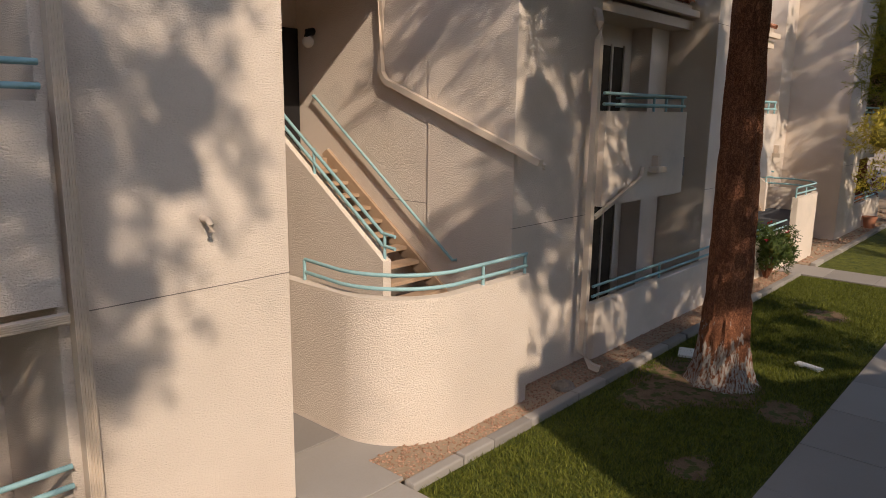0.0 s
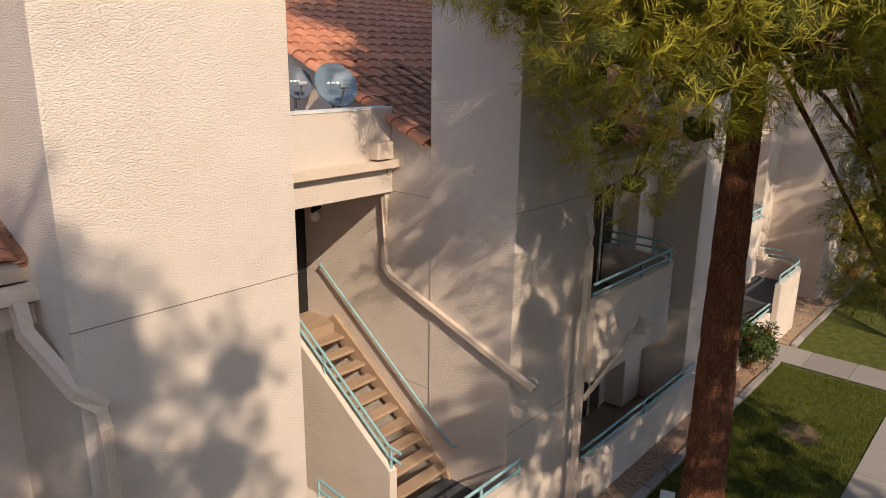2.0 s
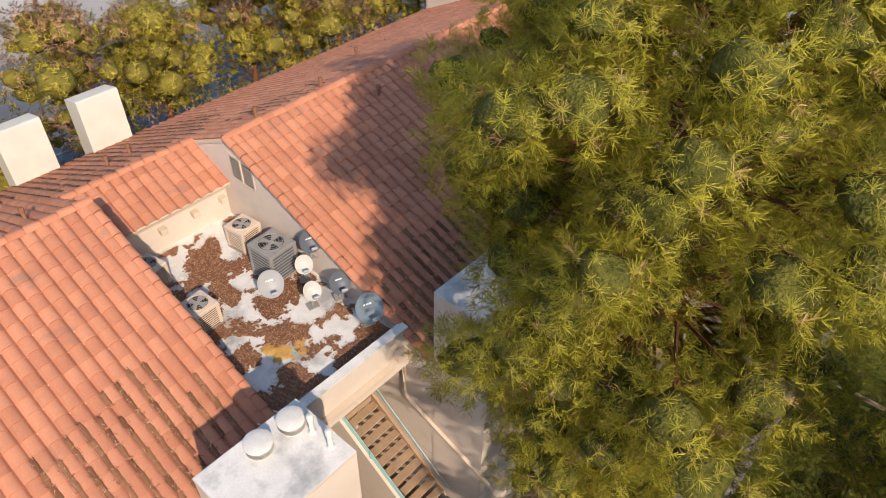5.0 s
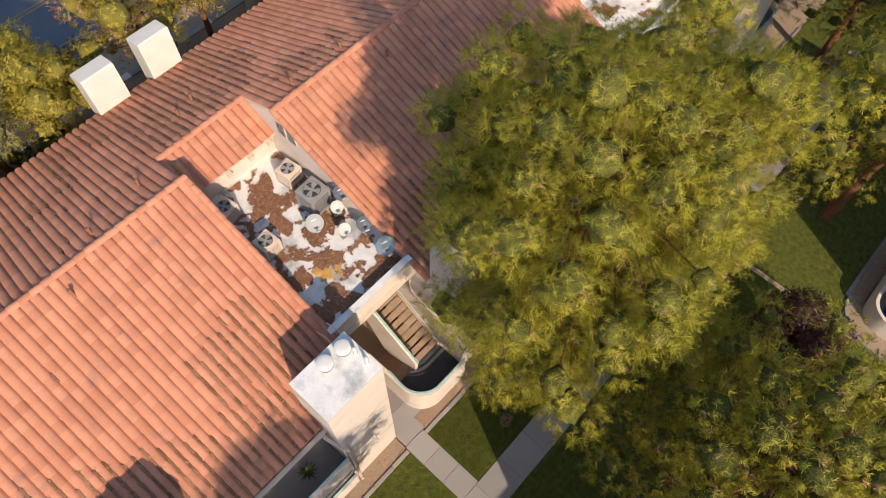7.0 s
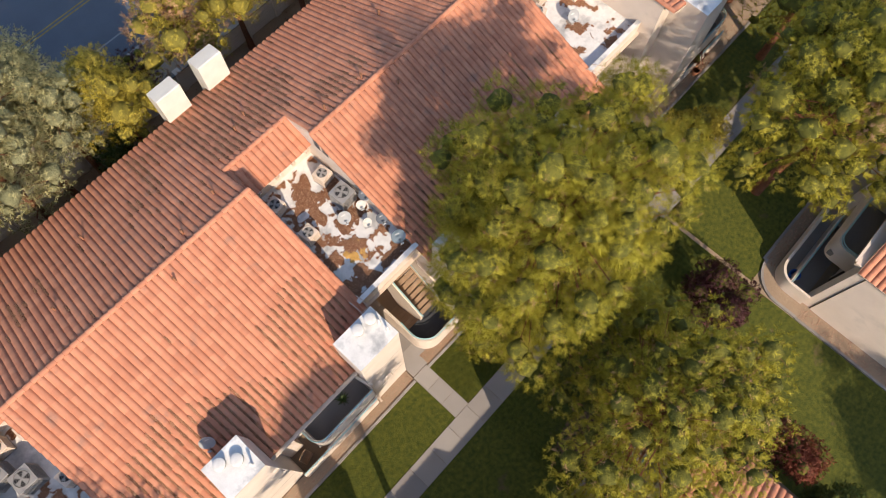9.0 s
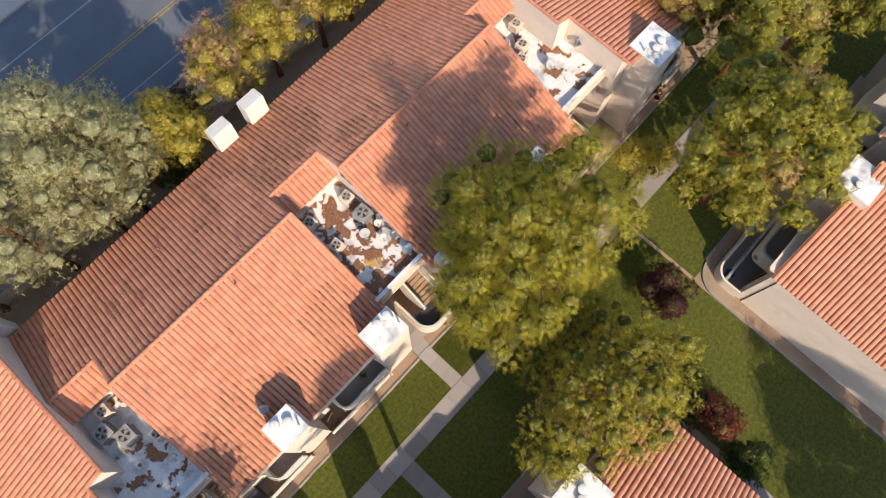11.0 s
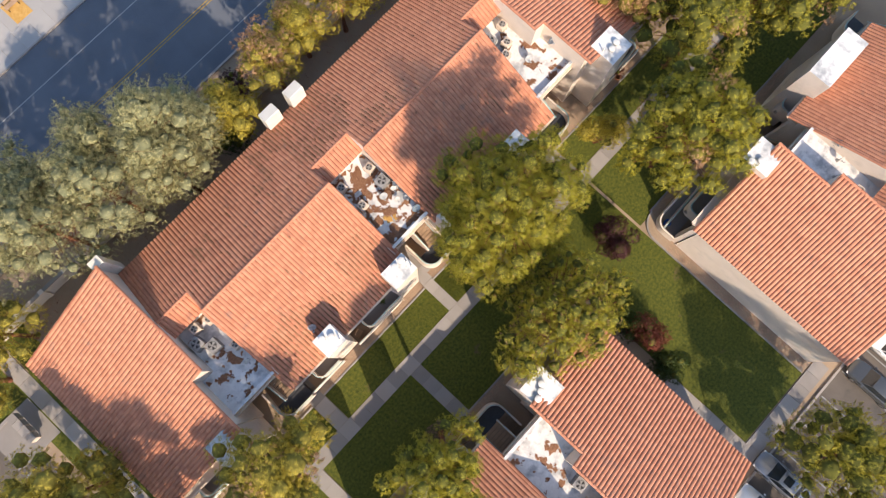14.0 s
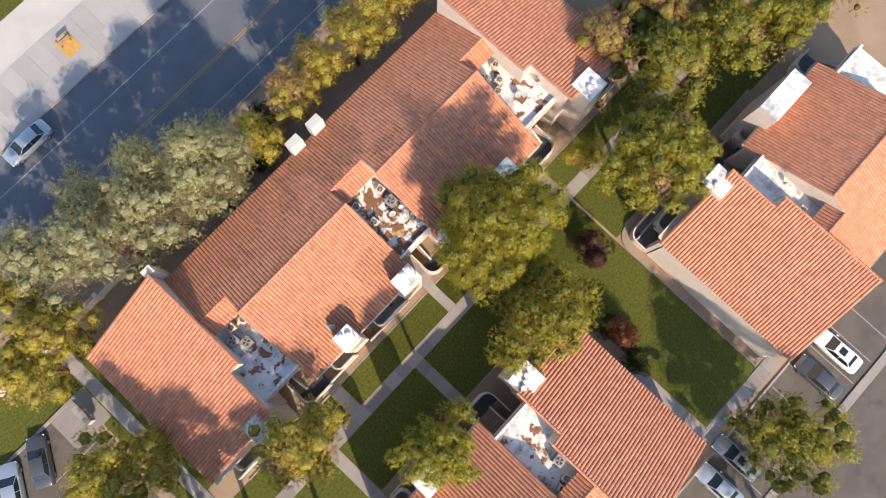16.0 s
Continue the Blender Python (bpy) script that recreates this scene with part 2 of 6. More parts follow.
SAND = material("pale_sand", (0.40, 0.375, 0.35), (0.50, 0.475, 0.45), 0.95, scale=0.3, fine=14, bump=0.3, depth=0.01)
TERRACOTTA = material("terracotta_pot", (0.30, 0.12, 0.07), (0.38, 0.17, 0.10), 0.8, bump=0.1)
STAIN = material("ochre_stain", (0.42, 0.22, 0.05), (0.58, 0.36, 0.12), 0.9, bump=0.1, scale=5)
JOINT = material("joint_shadow_gap", (0.20, 0.165, 0.14), (0.26, 0.22, 0.19), 0.95, bump=0)
BRONZE = material("bronze_glazing", (0.045, 0.034, 0.026), (0.075, 0.058, 0.045), 0.25, bump=0.0)
ROSE = material("rose_petals", (0.42, 0.02, 0.03), (0.62, 0.06, 0.08), 0.6, random_by="island", bump=0)
BLUE = material("blue_plastic", (0.02, 0.09, 0.42), (0.03, 0.12, 0.50), 0.5, bump=0.02)
ROCK = material("grey_rock", (0.15, 0.12, 0.10), (0.30, 0.25, 0.21), 0.9, scale=8, bump=0.5)
GREY = material("grey_metal", (0.26, 0.25, 0.24), (0.36, 0.34, 0.32), 0.5, metal=0.2, bump=0.05)

# ---------------------------------------------------------------- building blocks


def thing(name, at, label="", category="", group="", kind=""):
    ob = new(name)
    ob.location = at
    ob.empty_display_size = 0.2
    return tagged(ob, label, category, group, kind)


def link(name, mesh, mat, parent, label="", kind=""):
    if mat and not mesh.materials:
        mesh.materials.append(mat)
    ob = new(name, mesh)
    if parent:
        base = parent.location.copy()
        if parent.parent:
            base = base + parent.parent.location
        ob.parent = parent
        ob.location = -base
    return tagged(ob, label, "", "", kind)


def part(name, bm, mat, parent, label="", smooth=False):
    """Links a bmesh, in world coordinates, as one mesh object under a thing or a part."""
    bmesh.ops.recalc_face_normals(bm, faces=bm.faces)
    mesh = bpy.data.meshes.new(name)
    bm.to_mesh(mesh)
    bm.free()
    if smooth:
        mesh.polygons.foreach_set("use_smooth", [True] * len(mesh.polygons))
        mesh.set_sharp_from_angle(angle=radians(50))
    return link(name, mesh, mat, parent, label)


def raw(name, verts, faces, mat, parent, label="", kind="", smooth=False):
    """One mesh from arrays: verts (n, 3) and equal-sided faces (m, k)."""
    verts, faces = np.asarray(verts, np.float32), np.asarray(faces, np.int32)
    mesh = bpy.data.meshes.new(name)
    k = faces.shape[1]
    mesh.vertices.add(len(verts))
    mesh.vertices.foreach_set("co", verts.ravel())
    mesh.loops.add(faces.size)
    mesh.loops.foreach_set("vertex_index", faces.ravel())
    mesh.polygons.add(len(faces))
    mesh.polygons.foreach_set("loop_start", np.arange(0, faces.size, k, dtype=np.int32))
    mesh.update(calc_edges=True)
    if smooth:
        mesh.polygons.foreach_set("use_smooth", [True] * len(mesh.polygons))
    return link(name, mesh, mat, parent, label, kind)


# The place of a building half: a plan point (x, y) goes to (ox + sx x, oy + sy y).
PLACE = [1, 0.0, 1, 0.0]


def at(x, y, z):
    sx, ox, sy, oy = PLACE
    return Vector((ox + sx * x, oy + sy * y, z))


def block(bm, x0, x1, y0, y1, z0, z1, bevel=0.0):
    vs = [bm.verts.new(at(x, y, z)) for z in (z0, z1) for x, y in ((x0, y0), (x1, y0), (x1, y1), (x0, y1))]
    fs = [bm.faces.new([vs[i] for i in f]) for f in ((3, 2, 1, 0), (4, 5, 6, 7), (0, 1, 5, 4), (1, 2, 6, 5), (2, 3, 7, 6), (3, 0, 4, 7))]
    if bevel:
        edges = list({e for f in fs for e in f.edges})
        bmesh.ops.bevel(bm, geom=edges, offset=bevel, segments=2, affect="EDGES", profile=0.5)
    return bm


def box(*dims, bevel=0.0):
    return block(bmesh.new(), *dims, bevel=bevel)


def prism(points, axis, a, b):
    """A solid with the outline points, in the plane across the axis, from a to b along it."""
    bm = bmesh.new()
    put = {"x": lambda p, s: at(s, p[0], p[1]), "y": lambda p, s: at(p[0], s, p[1]), "z": lambda p, s: at(p[0], p[1], s)}[axis]
    rings = [[bm.verts.new(put(p, s)) for p in points] for s in (a, b)]
    n = len(points)
    for i in range(n):
        bm.faces.new((rings[0][i], rings[0][(i + 1) % n], rings[1][(i + 1) % n], rings[1][i]))
    bm.faces.new(rings[0][::-1])
    bm.faces.new(rings[1])
    return bm


def sweep(bm, points, radius, sides=8, taper=None, phase=0.0):
    """A round bar along the points, which are in world coordinates."""
    points = [Vector(p) for p in points]
    rings = []
    for i, p in enumerate(points):
        way = (points[min(i + 1, len(points) - 1)] - points[max(i - 1, 0)]).normalized()
        side = way.cross(Vector((0, 0, 1)))
        if side.length < 0.05:
            side = way.cross(Vector((0, 1, 0)))
        side.normalize()
        up = side.cross(way).normalized()
        r = taper[i] if taper else radius
        rings.append([bm.verts.new(p + r * (math.cos(a) * side + math.sin(a) * up)) for a in (phase + 2 * math.pi * k / sides for k in range(sides))])
    for a, b in zip(rings, rings[1:]):
        for k in range(sides):
            bm.faces.new((a[k], a[(k + 1) % sides], b[(k + 1) % sides], b[k]))
    bm.faces.new(rings[0][::-1])
    bm.faces.new(rings[-1])
    return bm


def bar(points, radius, sides=8):
    return sweep(bmesh.new(), [at(*p) for p in points], radius, sides, phase=math.pi / 4 if sides == 4 else 0.0)


def arc(cx, cy, r, a0, a1, n=8):
    return [(cx + r * math.cos(radians(a0 + (a1 - a0) * i / n)), cy + r * math.sin(radians(a0 + (a1 - a0) * i / n))) for i in range(n + 1)]


def ribbon(plan, thick, z0, z1):
    """A wall of the given thickness to the left of a plan line."""
    bm = bmesh.new()
    rows = []
    for i, p in enumerate(plan):
        a, b = Vector(plan[max(i - 1, 0)]), Vector(plan[min(i + 1, len(plan) - 1)])
        d = (b - a).normalized()
        q = (p[0] - d.y * thick, p[1] + d.x * thick)
        rows.append([bm.verts.new(at(*c, z)) for c in (p, q) for z in (z0, z1)])
    for a, b in zip(rows, rows[1:]):
        for i, j in ((0, 1), (1, 3), (3, 2), (2, 0)):
            bm.faces.new((a[i], a[j], b[j], b[i]))
    for r in (rows[0], rows[-1]):
        bm.faces.new((r[0], r[1], r[3], r[2]))
    return bm


# ---------------------------------------------------------------- tiled roofs
COLUMN, COURSE = 0.30, 0.345
U = np.array([0.0, 0.05, 0.11, 0.17, 0.29, 0.50, 0.72, 0.88, 0.95, 1.0])
RISE = np.array([0.0, -0.022, -0.022, 0.022, 0.053, 0.066, 0.059, 0.041, 0.016, 0.0])
TILE_V = np.array([(u * COLUMN * 1.02, 0.0, z + 0.042) for u, z in zip(U, RISE)] + [(u * COLUMN * 1.02, COURSE * 1.1, z + 0.012) for u, z in zip(U, RISE)]
                  + [(u * COLUMN * 1.02, 0.004, z + 0.012) for u, z in zip(U, RISE)] + [(u * COLUMN * 1.02, 0.0, z + 0.042) for u, z in zip(U, RISE)])
TILE_F = np.array([(i, i + 1, i + 11, i + 10) for i in range(9)] + [(i + 20, i + 21, i + 31, i + 30) for i in range(9)])
KEEP = [0, 2, 3, 5, 7, 9]
COARSE_V = np.concatenate([TILE_V[[10 * r + k for k in KEEP]] for r in range(4)])
COARSE_F = np.array([(i, i + 1, i + 7, i + 6) for i in range(5)] + [(i + 12, i + 13, i + 19, i + 18) for i in range(5)])
FINE_TILES = [True]
tile_mesh = bpy.data.meshes.new("roof_tile")
tile_mesh.from_pydata([tuple(v) for v in TILE_V], [], [tuple(int(i) for i in f) for f in TILE_F])
tile_mesh.polygons.foreach_set("use_smooth", [True] * 9 + [False] * 9)
tile_mesh.materials.append(TILE)
dice = random.Random(4)


def basis(u, v, n, o):
    return Matrix(((u.x, v.x, n.x, o.x), (u.y, v.y, n.y, o.y), (u.z, v.z, n.z, o.z), (0, 0, 0, 1)))


def under(parent, ob):
    """Hangs a piece, placed in world coordinates, under its parent."""
    base = parent.matrix_basis.translation.copy()
    if parent.parent:
        base = base + parent.parent.matrix_basis.translation
    m = ob.matrix_basis.copy()
    m.translation = m.translation - base
    ob.parent = parent
    ob.matrix_basis = m


def strew(name, spots, u, v, n, parent):
    """Loose dry needles lying at the spots, in the plane of u and v."""
    g = np.random.RandomState(len(spots))
    c, k = np.array([tuple(p) for p in spots]), len(spots)
    t = g.uniform(0, 6.28, k)
    d = np.cos(t)[:, None] * np.array(u)[None] + np.sin(t)[:, None] * np.array(v)[None] + g.normal(0, 0.12, (k, 1)) * np.array(n)[None]
    side = np.cross(d, np.array(n)[None]) * g.uniform(0.005, 0.010, (k, 1))
    reach = g.uniform(0.025, 0.065, (k, 1))
    p = np.stack([c - d * reach - side, c - d * reach + side, c + d * reach], 1).reshape(-1, 3)
    return raw(name, p, np.arange(len(p)).reshape(-1, 3), STRAW, parent, "loose straw-brown pine needles", "stuff")


def tiled_plane(parent, corner, along, up, width, length, near=None, litter=None, label=""):
    """A tiled roof plane from its eave corner, along the eave and up the slope, in metres. near: which (column, row) are single pieces."""
    o, u, v = corner.copy(), along.normalized(), up.normalized()
    n = u.cross(v)
    if n.z < 0:
        o, u = o + u * width, -u
        n = u.cross(v)
    columns, rows = max(1, round(width / COLUMN)), max(1, round(length / COURSE))
    fit = width / columns / COLUMN
    deck = bmesh.new()
    cells = [(c, r) for r in range(rows) for c in range(columns)]
    middle = lambda c, r: o + u * ((c + 0.5) * COLUMN * fit) + v * ((r + 0.5) * length / rows)
    vs = [deck.verts.new(o + u * a + v * b + n * c) for c in (-0.14, -0.005) for a, b in ((0, 0), (width, 0), (width, length), (0, length))]
    for f in ((3, 2, 1, 0), (4, 5, 6, 7), (0, 1, 5, 4), (1, 2, 6, 5), (2, 3, 7, 6), (3, 0, 4, 7)):
        deck.faces.new([vs[i] for i in f])
    roof = part("roof", deck, TRIM, parent, label)
    singles, joined = [], []
    for k in cells:
        (singles if near and near(middle(*k)) else joined).append(k)
    if len(singles) > 300:
        joined += singles[300:]
        singles = singles[:300]
    step = length / rows
    for c, r in singles:
        ob = new("roof_tile", tile_mesh)
        j = dice.uniform(-0.012, 0.012)
        ob.matrix_basis = basis(u, v, n, o + u * (c * COLUMN * fit) + v * (r * step + j) + n * dice.uniform(0, 0.006))
        under(roof, ob)
    if joined:
        g = np.random.RandomState(len(joined))
        cr = np.array(joined, float)
        off = cr[:, :1] * COLUMN * fit * np.array(u)[None] + (cr[:, 1:] * step + g.uniform(-0.012, 0.012, (len(cr), 1))) * np.array(v)[None] + g.uniform(0, 0.006, (len(cr), 1)) * np.array(n)[None] + np.array(o)[None]
        shape_v, shape_f = (TILE_V, TILE_F) if FINE_TILES[0] else (COARSE_V, COARSE_F)
        verts = (off[:, None] + (shape_v @ np.array([u, v, n]))[None]).reshape(-1, 3)
        faces = (np.arange(len(cr))[:, None, None] * len(shape_v) + shape_f[None]).reshape(-1, 4)
        raw("roof_tiles", verts, faces, TILES, roof, kind="stuff", smooth=True)
    if litter:
        verts, faces, straws = [], [], []
        for c, r in cells:
            amount = litter(middle(c, r))
            if dice.random() < amount:
                w = dice.uniform(0.055, 0.085) if amount < 0.94 else dice.uniform(0.09, 0.15)
                a0, b0, b1 = (c + 0.11) * COLUMN * fit, r * step + dice.uniform(-0.08, 0.05), (r + 1) * step + dice.uniform(-0.04, 0.10)
                k = len(verts)
                for j in range(5):
                    for i, h in ((-1, 0.050), (-0.4, 0.086), (0.4, 0.088), (1, 0.050)):
                        p = o + u * max(0.03, a0 + i * w * dice.uniform(0.6, 1.2)) + v * (b0 + (b1 - b0) * j / 4 + dice.uniform(-0.025, 0.025)) + n * (h + dice.uniform(-0.018, 0.018))
                        verts.append(tuple(p))
                faces += [(k + j * 4 + i, k + j * 4 + i + 1, k + j * 4 + i + 5, k + j * 4 + i + 4) for j in range(4) for i in range(3)]
                if amount > 0.94:
                    straws += [o + u * ((c + dice.random()) * COLUMN * fit) + v * dice.uniform(b0, b1) + n * dice.uniform(0.10, 0.118) for _ in range(14)]
                straws += [o + u * max(0.07, a0 + w * dice.uniform(-1.1, 1.1)) + v * dice.uniform(b0 - 0.03, b1 + 0.03) + n * dice.uniform(0.085, 0.108) for _ in range(12)]
        if faces:
            raw("pine_litter", verts, faces, LITTER, roof, "brown pine needle litter in the tile troughs", "stuff")
            strew("loose_needles", straws, u, v, n, roof)
    return roof


cap_bm = bmesh.new()
for i, (t, r) in enumerate(((0.0, 0.125), (0.03, 0.128), (0.40, 0.105))):
    for k in range(9):
        a = math.pi * k / 8
        cap_bm.verts.new((r * math.cos(a), t, r * 0.85 * math.sin(a)))
cap_bm.verts.ensure_lookup_table()
for i in range(2):
    for k in range(8):
        cap_bm.faces.new([cap_bm.verts[j] for j in (i * 9 + k, i * 9 + k + 1, i * 9 + k + 10, i * 9 + k + 9)])
for k in range(9):
    cap_bm.verts.new((0.098 * math.cos(math.pi * k / 8), 0.0, 0.08 * math.sin(math.pi * k / 8)))
cap_bm.verts.ensure_lookup_table()
for k in range(8):
    cap_bm.faces.new([cap_bm.verts[j] for j in (k, k + 1, 28 + k, 27 + k)])
cap_mesh = bpy.data.meshes.new("ridge_tile")
cap_bm.to_mesh(cap_mesh)
cap_bm.free()
cap_mesh.polygons.foreach_set("use_smooth", [True] * len(cap_mesh.polygons))
cap_mesh.materials.append(TILE)


def caps(roof, a, b, up=None):
    """Barrel tiles that lap one another from a up to b."""
    a, b = Vector(a), Vector(b)
    way = (b - a).normalized()
    n = max(1, round((b - a).length / 0.355))
    side = way.cross(Vector(up) if up else Vector((0, 0, 1))).normalized()
    nz = side.cross(way)
    for i in range(n):
        ob = new("ridge_tile", cap_mesh)
        ob.matrix_basis = basis(side, way, nz, a + (b - a) * (i / n) + nz * dice.uniform(0, 0.008)) @ pose(0, 0, 0, -2.5 + dice.uniform(-1, 1), 0, dice.uniform(-1.5, 1.5))
        under(roof, ob)


# ---------------------------------------------------------------- the apartment buildings
RIDGE_Y, RIDGE_Z, FALL, BACK_FALL, EAVE_Y, BACK_Y = 15.05, 9.2, 0.41, 0.467, 7.3, 22.2
FLOOR2, TOP, FLAT = 3.1, 8.53, 6.48


def slope_z(y):
    return RIDGE_Z - FALL * (RIDGE_Y - y) if y < RIDGE_Y else RIDGE_Z - BACK_FALL * (y - RIDGE_Y)


def unit(x, y, z):
    return Vector((x * PLACE[0], y * PLACE[2], z)).normalized()


def rails(house, plan, z, posts):
    """Two bars over a parapet along a plan line, with short posts."""
    for dz in (0.26, 0.10):
        part("rail", bar([(x, y, z + dz) for x, y in plan], 0.024), TEAL, house, "teal painted steel rail", True)
    for x, y in posts:
        part("rail_post", bar([(x, y, z - 0.01), (x, y, z + 0.26)], 0.022), TEAL, house, "", True)


def tower(house, x0, x1, y0=6.6, y1=8.15):
    """A stuccoed tower that stands proud of the front and rises over the eave, with a white roofing top."""
    wall = part("tower_wall", box(x0, x1, y0, y1, 0, TOP - 0.012, bevel=0.012), STUCCO, house)
    part("tower_top", box(x0 + 0.0, x1, y0, y1, TOP - 0.012, TOP + 0.02, bevel=0.004), ROOFING, house, "weathered white roofing with grey stains")
    for z in (2.36, 5.64):
        part("control_joint", box(x0 - 0.004, x1 + 0.004, y0 - 0.004, y0 + 0.02, z, z + 0.008), JOINT, house)
    return wall


def balcony(house, x0, x1, inner):
    """A balcony between towers; inner: the side, -1 or 1, on which it starts at a tower, its other end being rounded."""
    if inner > 0:
        a, b = x1, x0 + 1.45
        plan = [(a, 6.45), (b + 0.55, 6.45)] + arc(b + 0.55, 7.0, 0.55, -90, -180) + [(b, 8.15)]
    else:
        a, b = x0, x1 - 1.45
        plan = [(a, 6.45), (b - 0.55, 6.45)] + arc(b - 0.55, 7.0, 0.55, -90, 0) + [(b, 8.15)]
    thick = -0.13 if inner > 0 else 0.13
    part("balcony_wall", ribbon(plan, thick, 2.48, 3.92), STUCCO, house, "", True)
    part("balcony_floor", box(min(a, b) + 0.02, max(a, b) - 0.02, 6.6, 8.12, 2.75, FLOOR2), CONCRETE, house)
    mid = [(p[0], p[1] + 0.05) for p in plan]
    rails(house, mid, 3.92, [mid[1], ((a + b) / 2, 6.5), mid[-2]])
    part("patio_wall", box(x0, x1, 6.45, 6.6, 0, 0.95, bevel=0.02), STUCCO, house)
    rails(house, [(x0 + 0.02, 6.52), (x1 - 0.02, 6.52)], 0.95, [((x0 + x1) / 2, 6.52)])
    part("gutter", box(x0, x1, EAVE_Y - 0.16, EAVE_Y - 0.03, 5.78, 5.90), TRIM, house, "cream painted metal gutter")
    part("soffit", box(x0, x1, EAVE_Y - 0.02, 8.15, 5.55, 5.72), TRIM, house)
    for z0 in (0.05, FLOOR2):
        door = part("patio_door", box(x0 + 1.25, x0 + 2.25, 8.10, 8.14, z0, z0 + 2.05), BRONZE, house, "bronze-tinted sliding patio door")
        for dx in (1.22, 1.72, 2.22):
            part("door_stile", box(x0 + dx, x0 + dx + 0.06, 8.07, 8.11, z0, z0 + 2.09), TRIM, door)
    part("balcony_pier", box(x0 + 0.06, x0 + 0.85, 7.72, 8.15, 0.0, 5.6, bevel=0.01), STUCCO, house)


def roof_block(house, x0, x1, near=None, litter=None):
    """A gabled block between stair cores, its ridge along x."""
    part("wall", prism([(8.15, 0), (BACK_Y - 0.3, 0), (BACK_Y - 0.3, slope_z(BACK_Y - 0.3) - 0.12), (RIDGE_Y, RIDGE_Z - 0.12), (8.15, slope_z(8.15) - 0.12)], "x", x0, x1), STUCCO, house)
    length = math.hypot(RIDGE_Y - EAVE_Y, FALL * (RIDGE_Y - EAVE_Y))
    return tiled_plane(house, at(x0, EAVE_Y, slope_z(EAVE_Y)), unit(1, 0, 0), unit(0, 1, FALL), x1 - x0, length, near, litter, label="orange clay S-tile roof")


def back_roof(house, x0, x1, top=RIDGE_Y, litter=None):
    length = math.hypot(BACK_Y - top, BACK_FALL * (BACK_Y - top))
    part("back_wall", box(x0, x1, BACK_Y - 0.5, BACK_Y - 0.3, 0, slope_z(BACK_Y - 0.3) - 0.15), STUCCO, house)
    return tiled_plane(house, at(x0, BACK_Y, slope_z(BACK_Y)), unit(1, 0, 0), unit(0, -1, BACK_FALL), x1 - x0, length, litter=litter, label="weathered orange clay S-tile roof")


def core(house, x0, x1):
    """A stair core: a flat roof behind a parapet, and the stairs in front below it."""
    part("flat_roof", box(x0, x1, 9.15, 15.75, 6.22, FLAT), ROOFING, house, "white roofing stained grey and brown, with pine litter")
    part("parapet", box(x0, x1, 8.95, 9.15, 5.62, 6.88, bevel=0.01), STUCCO, house)
    part("parapet_cap", box(x0, x1, 8.94, 9.17, 6.88, 6.91), ROOFING, house)
    part("gutter", box(x0, x1, 8.80, 8.94, 6.02, 6.14), TRIM, house, "cream painted metal gutter")
    part("wall", box(x0, x1, 11.2, 11.4, 0, 6.22), STUCCO, house)
    part("wall", prism([(15.75, 0), (18, 0), (18, 7.6), (16.95, 8.12), (15.75, 7.60)], "x", x0, x1), STUCCO, house)
    roof = tiled_plane(house, at(x0 - 0.05, 15.45, 7.62), unit(1, 0, 0), unit(0, 1.5, 0.65), x1 - x0 + 0.1, math.hypot(1.5, 0.65), label="orange clay S-tile roof")
    caps(roof, at(x0, 16.95, 8.31), at(x1, 16.95, 8.31))


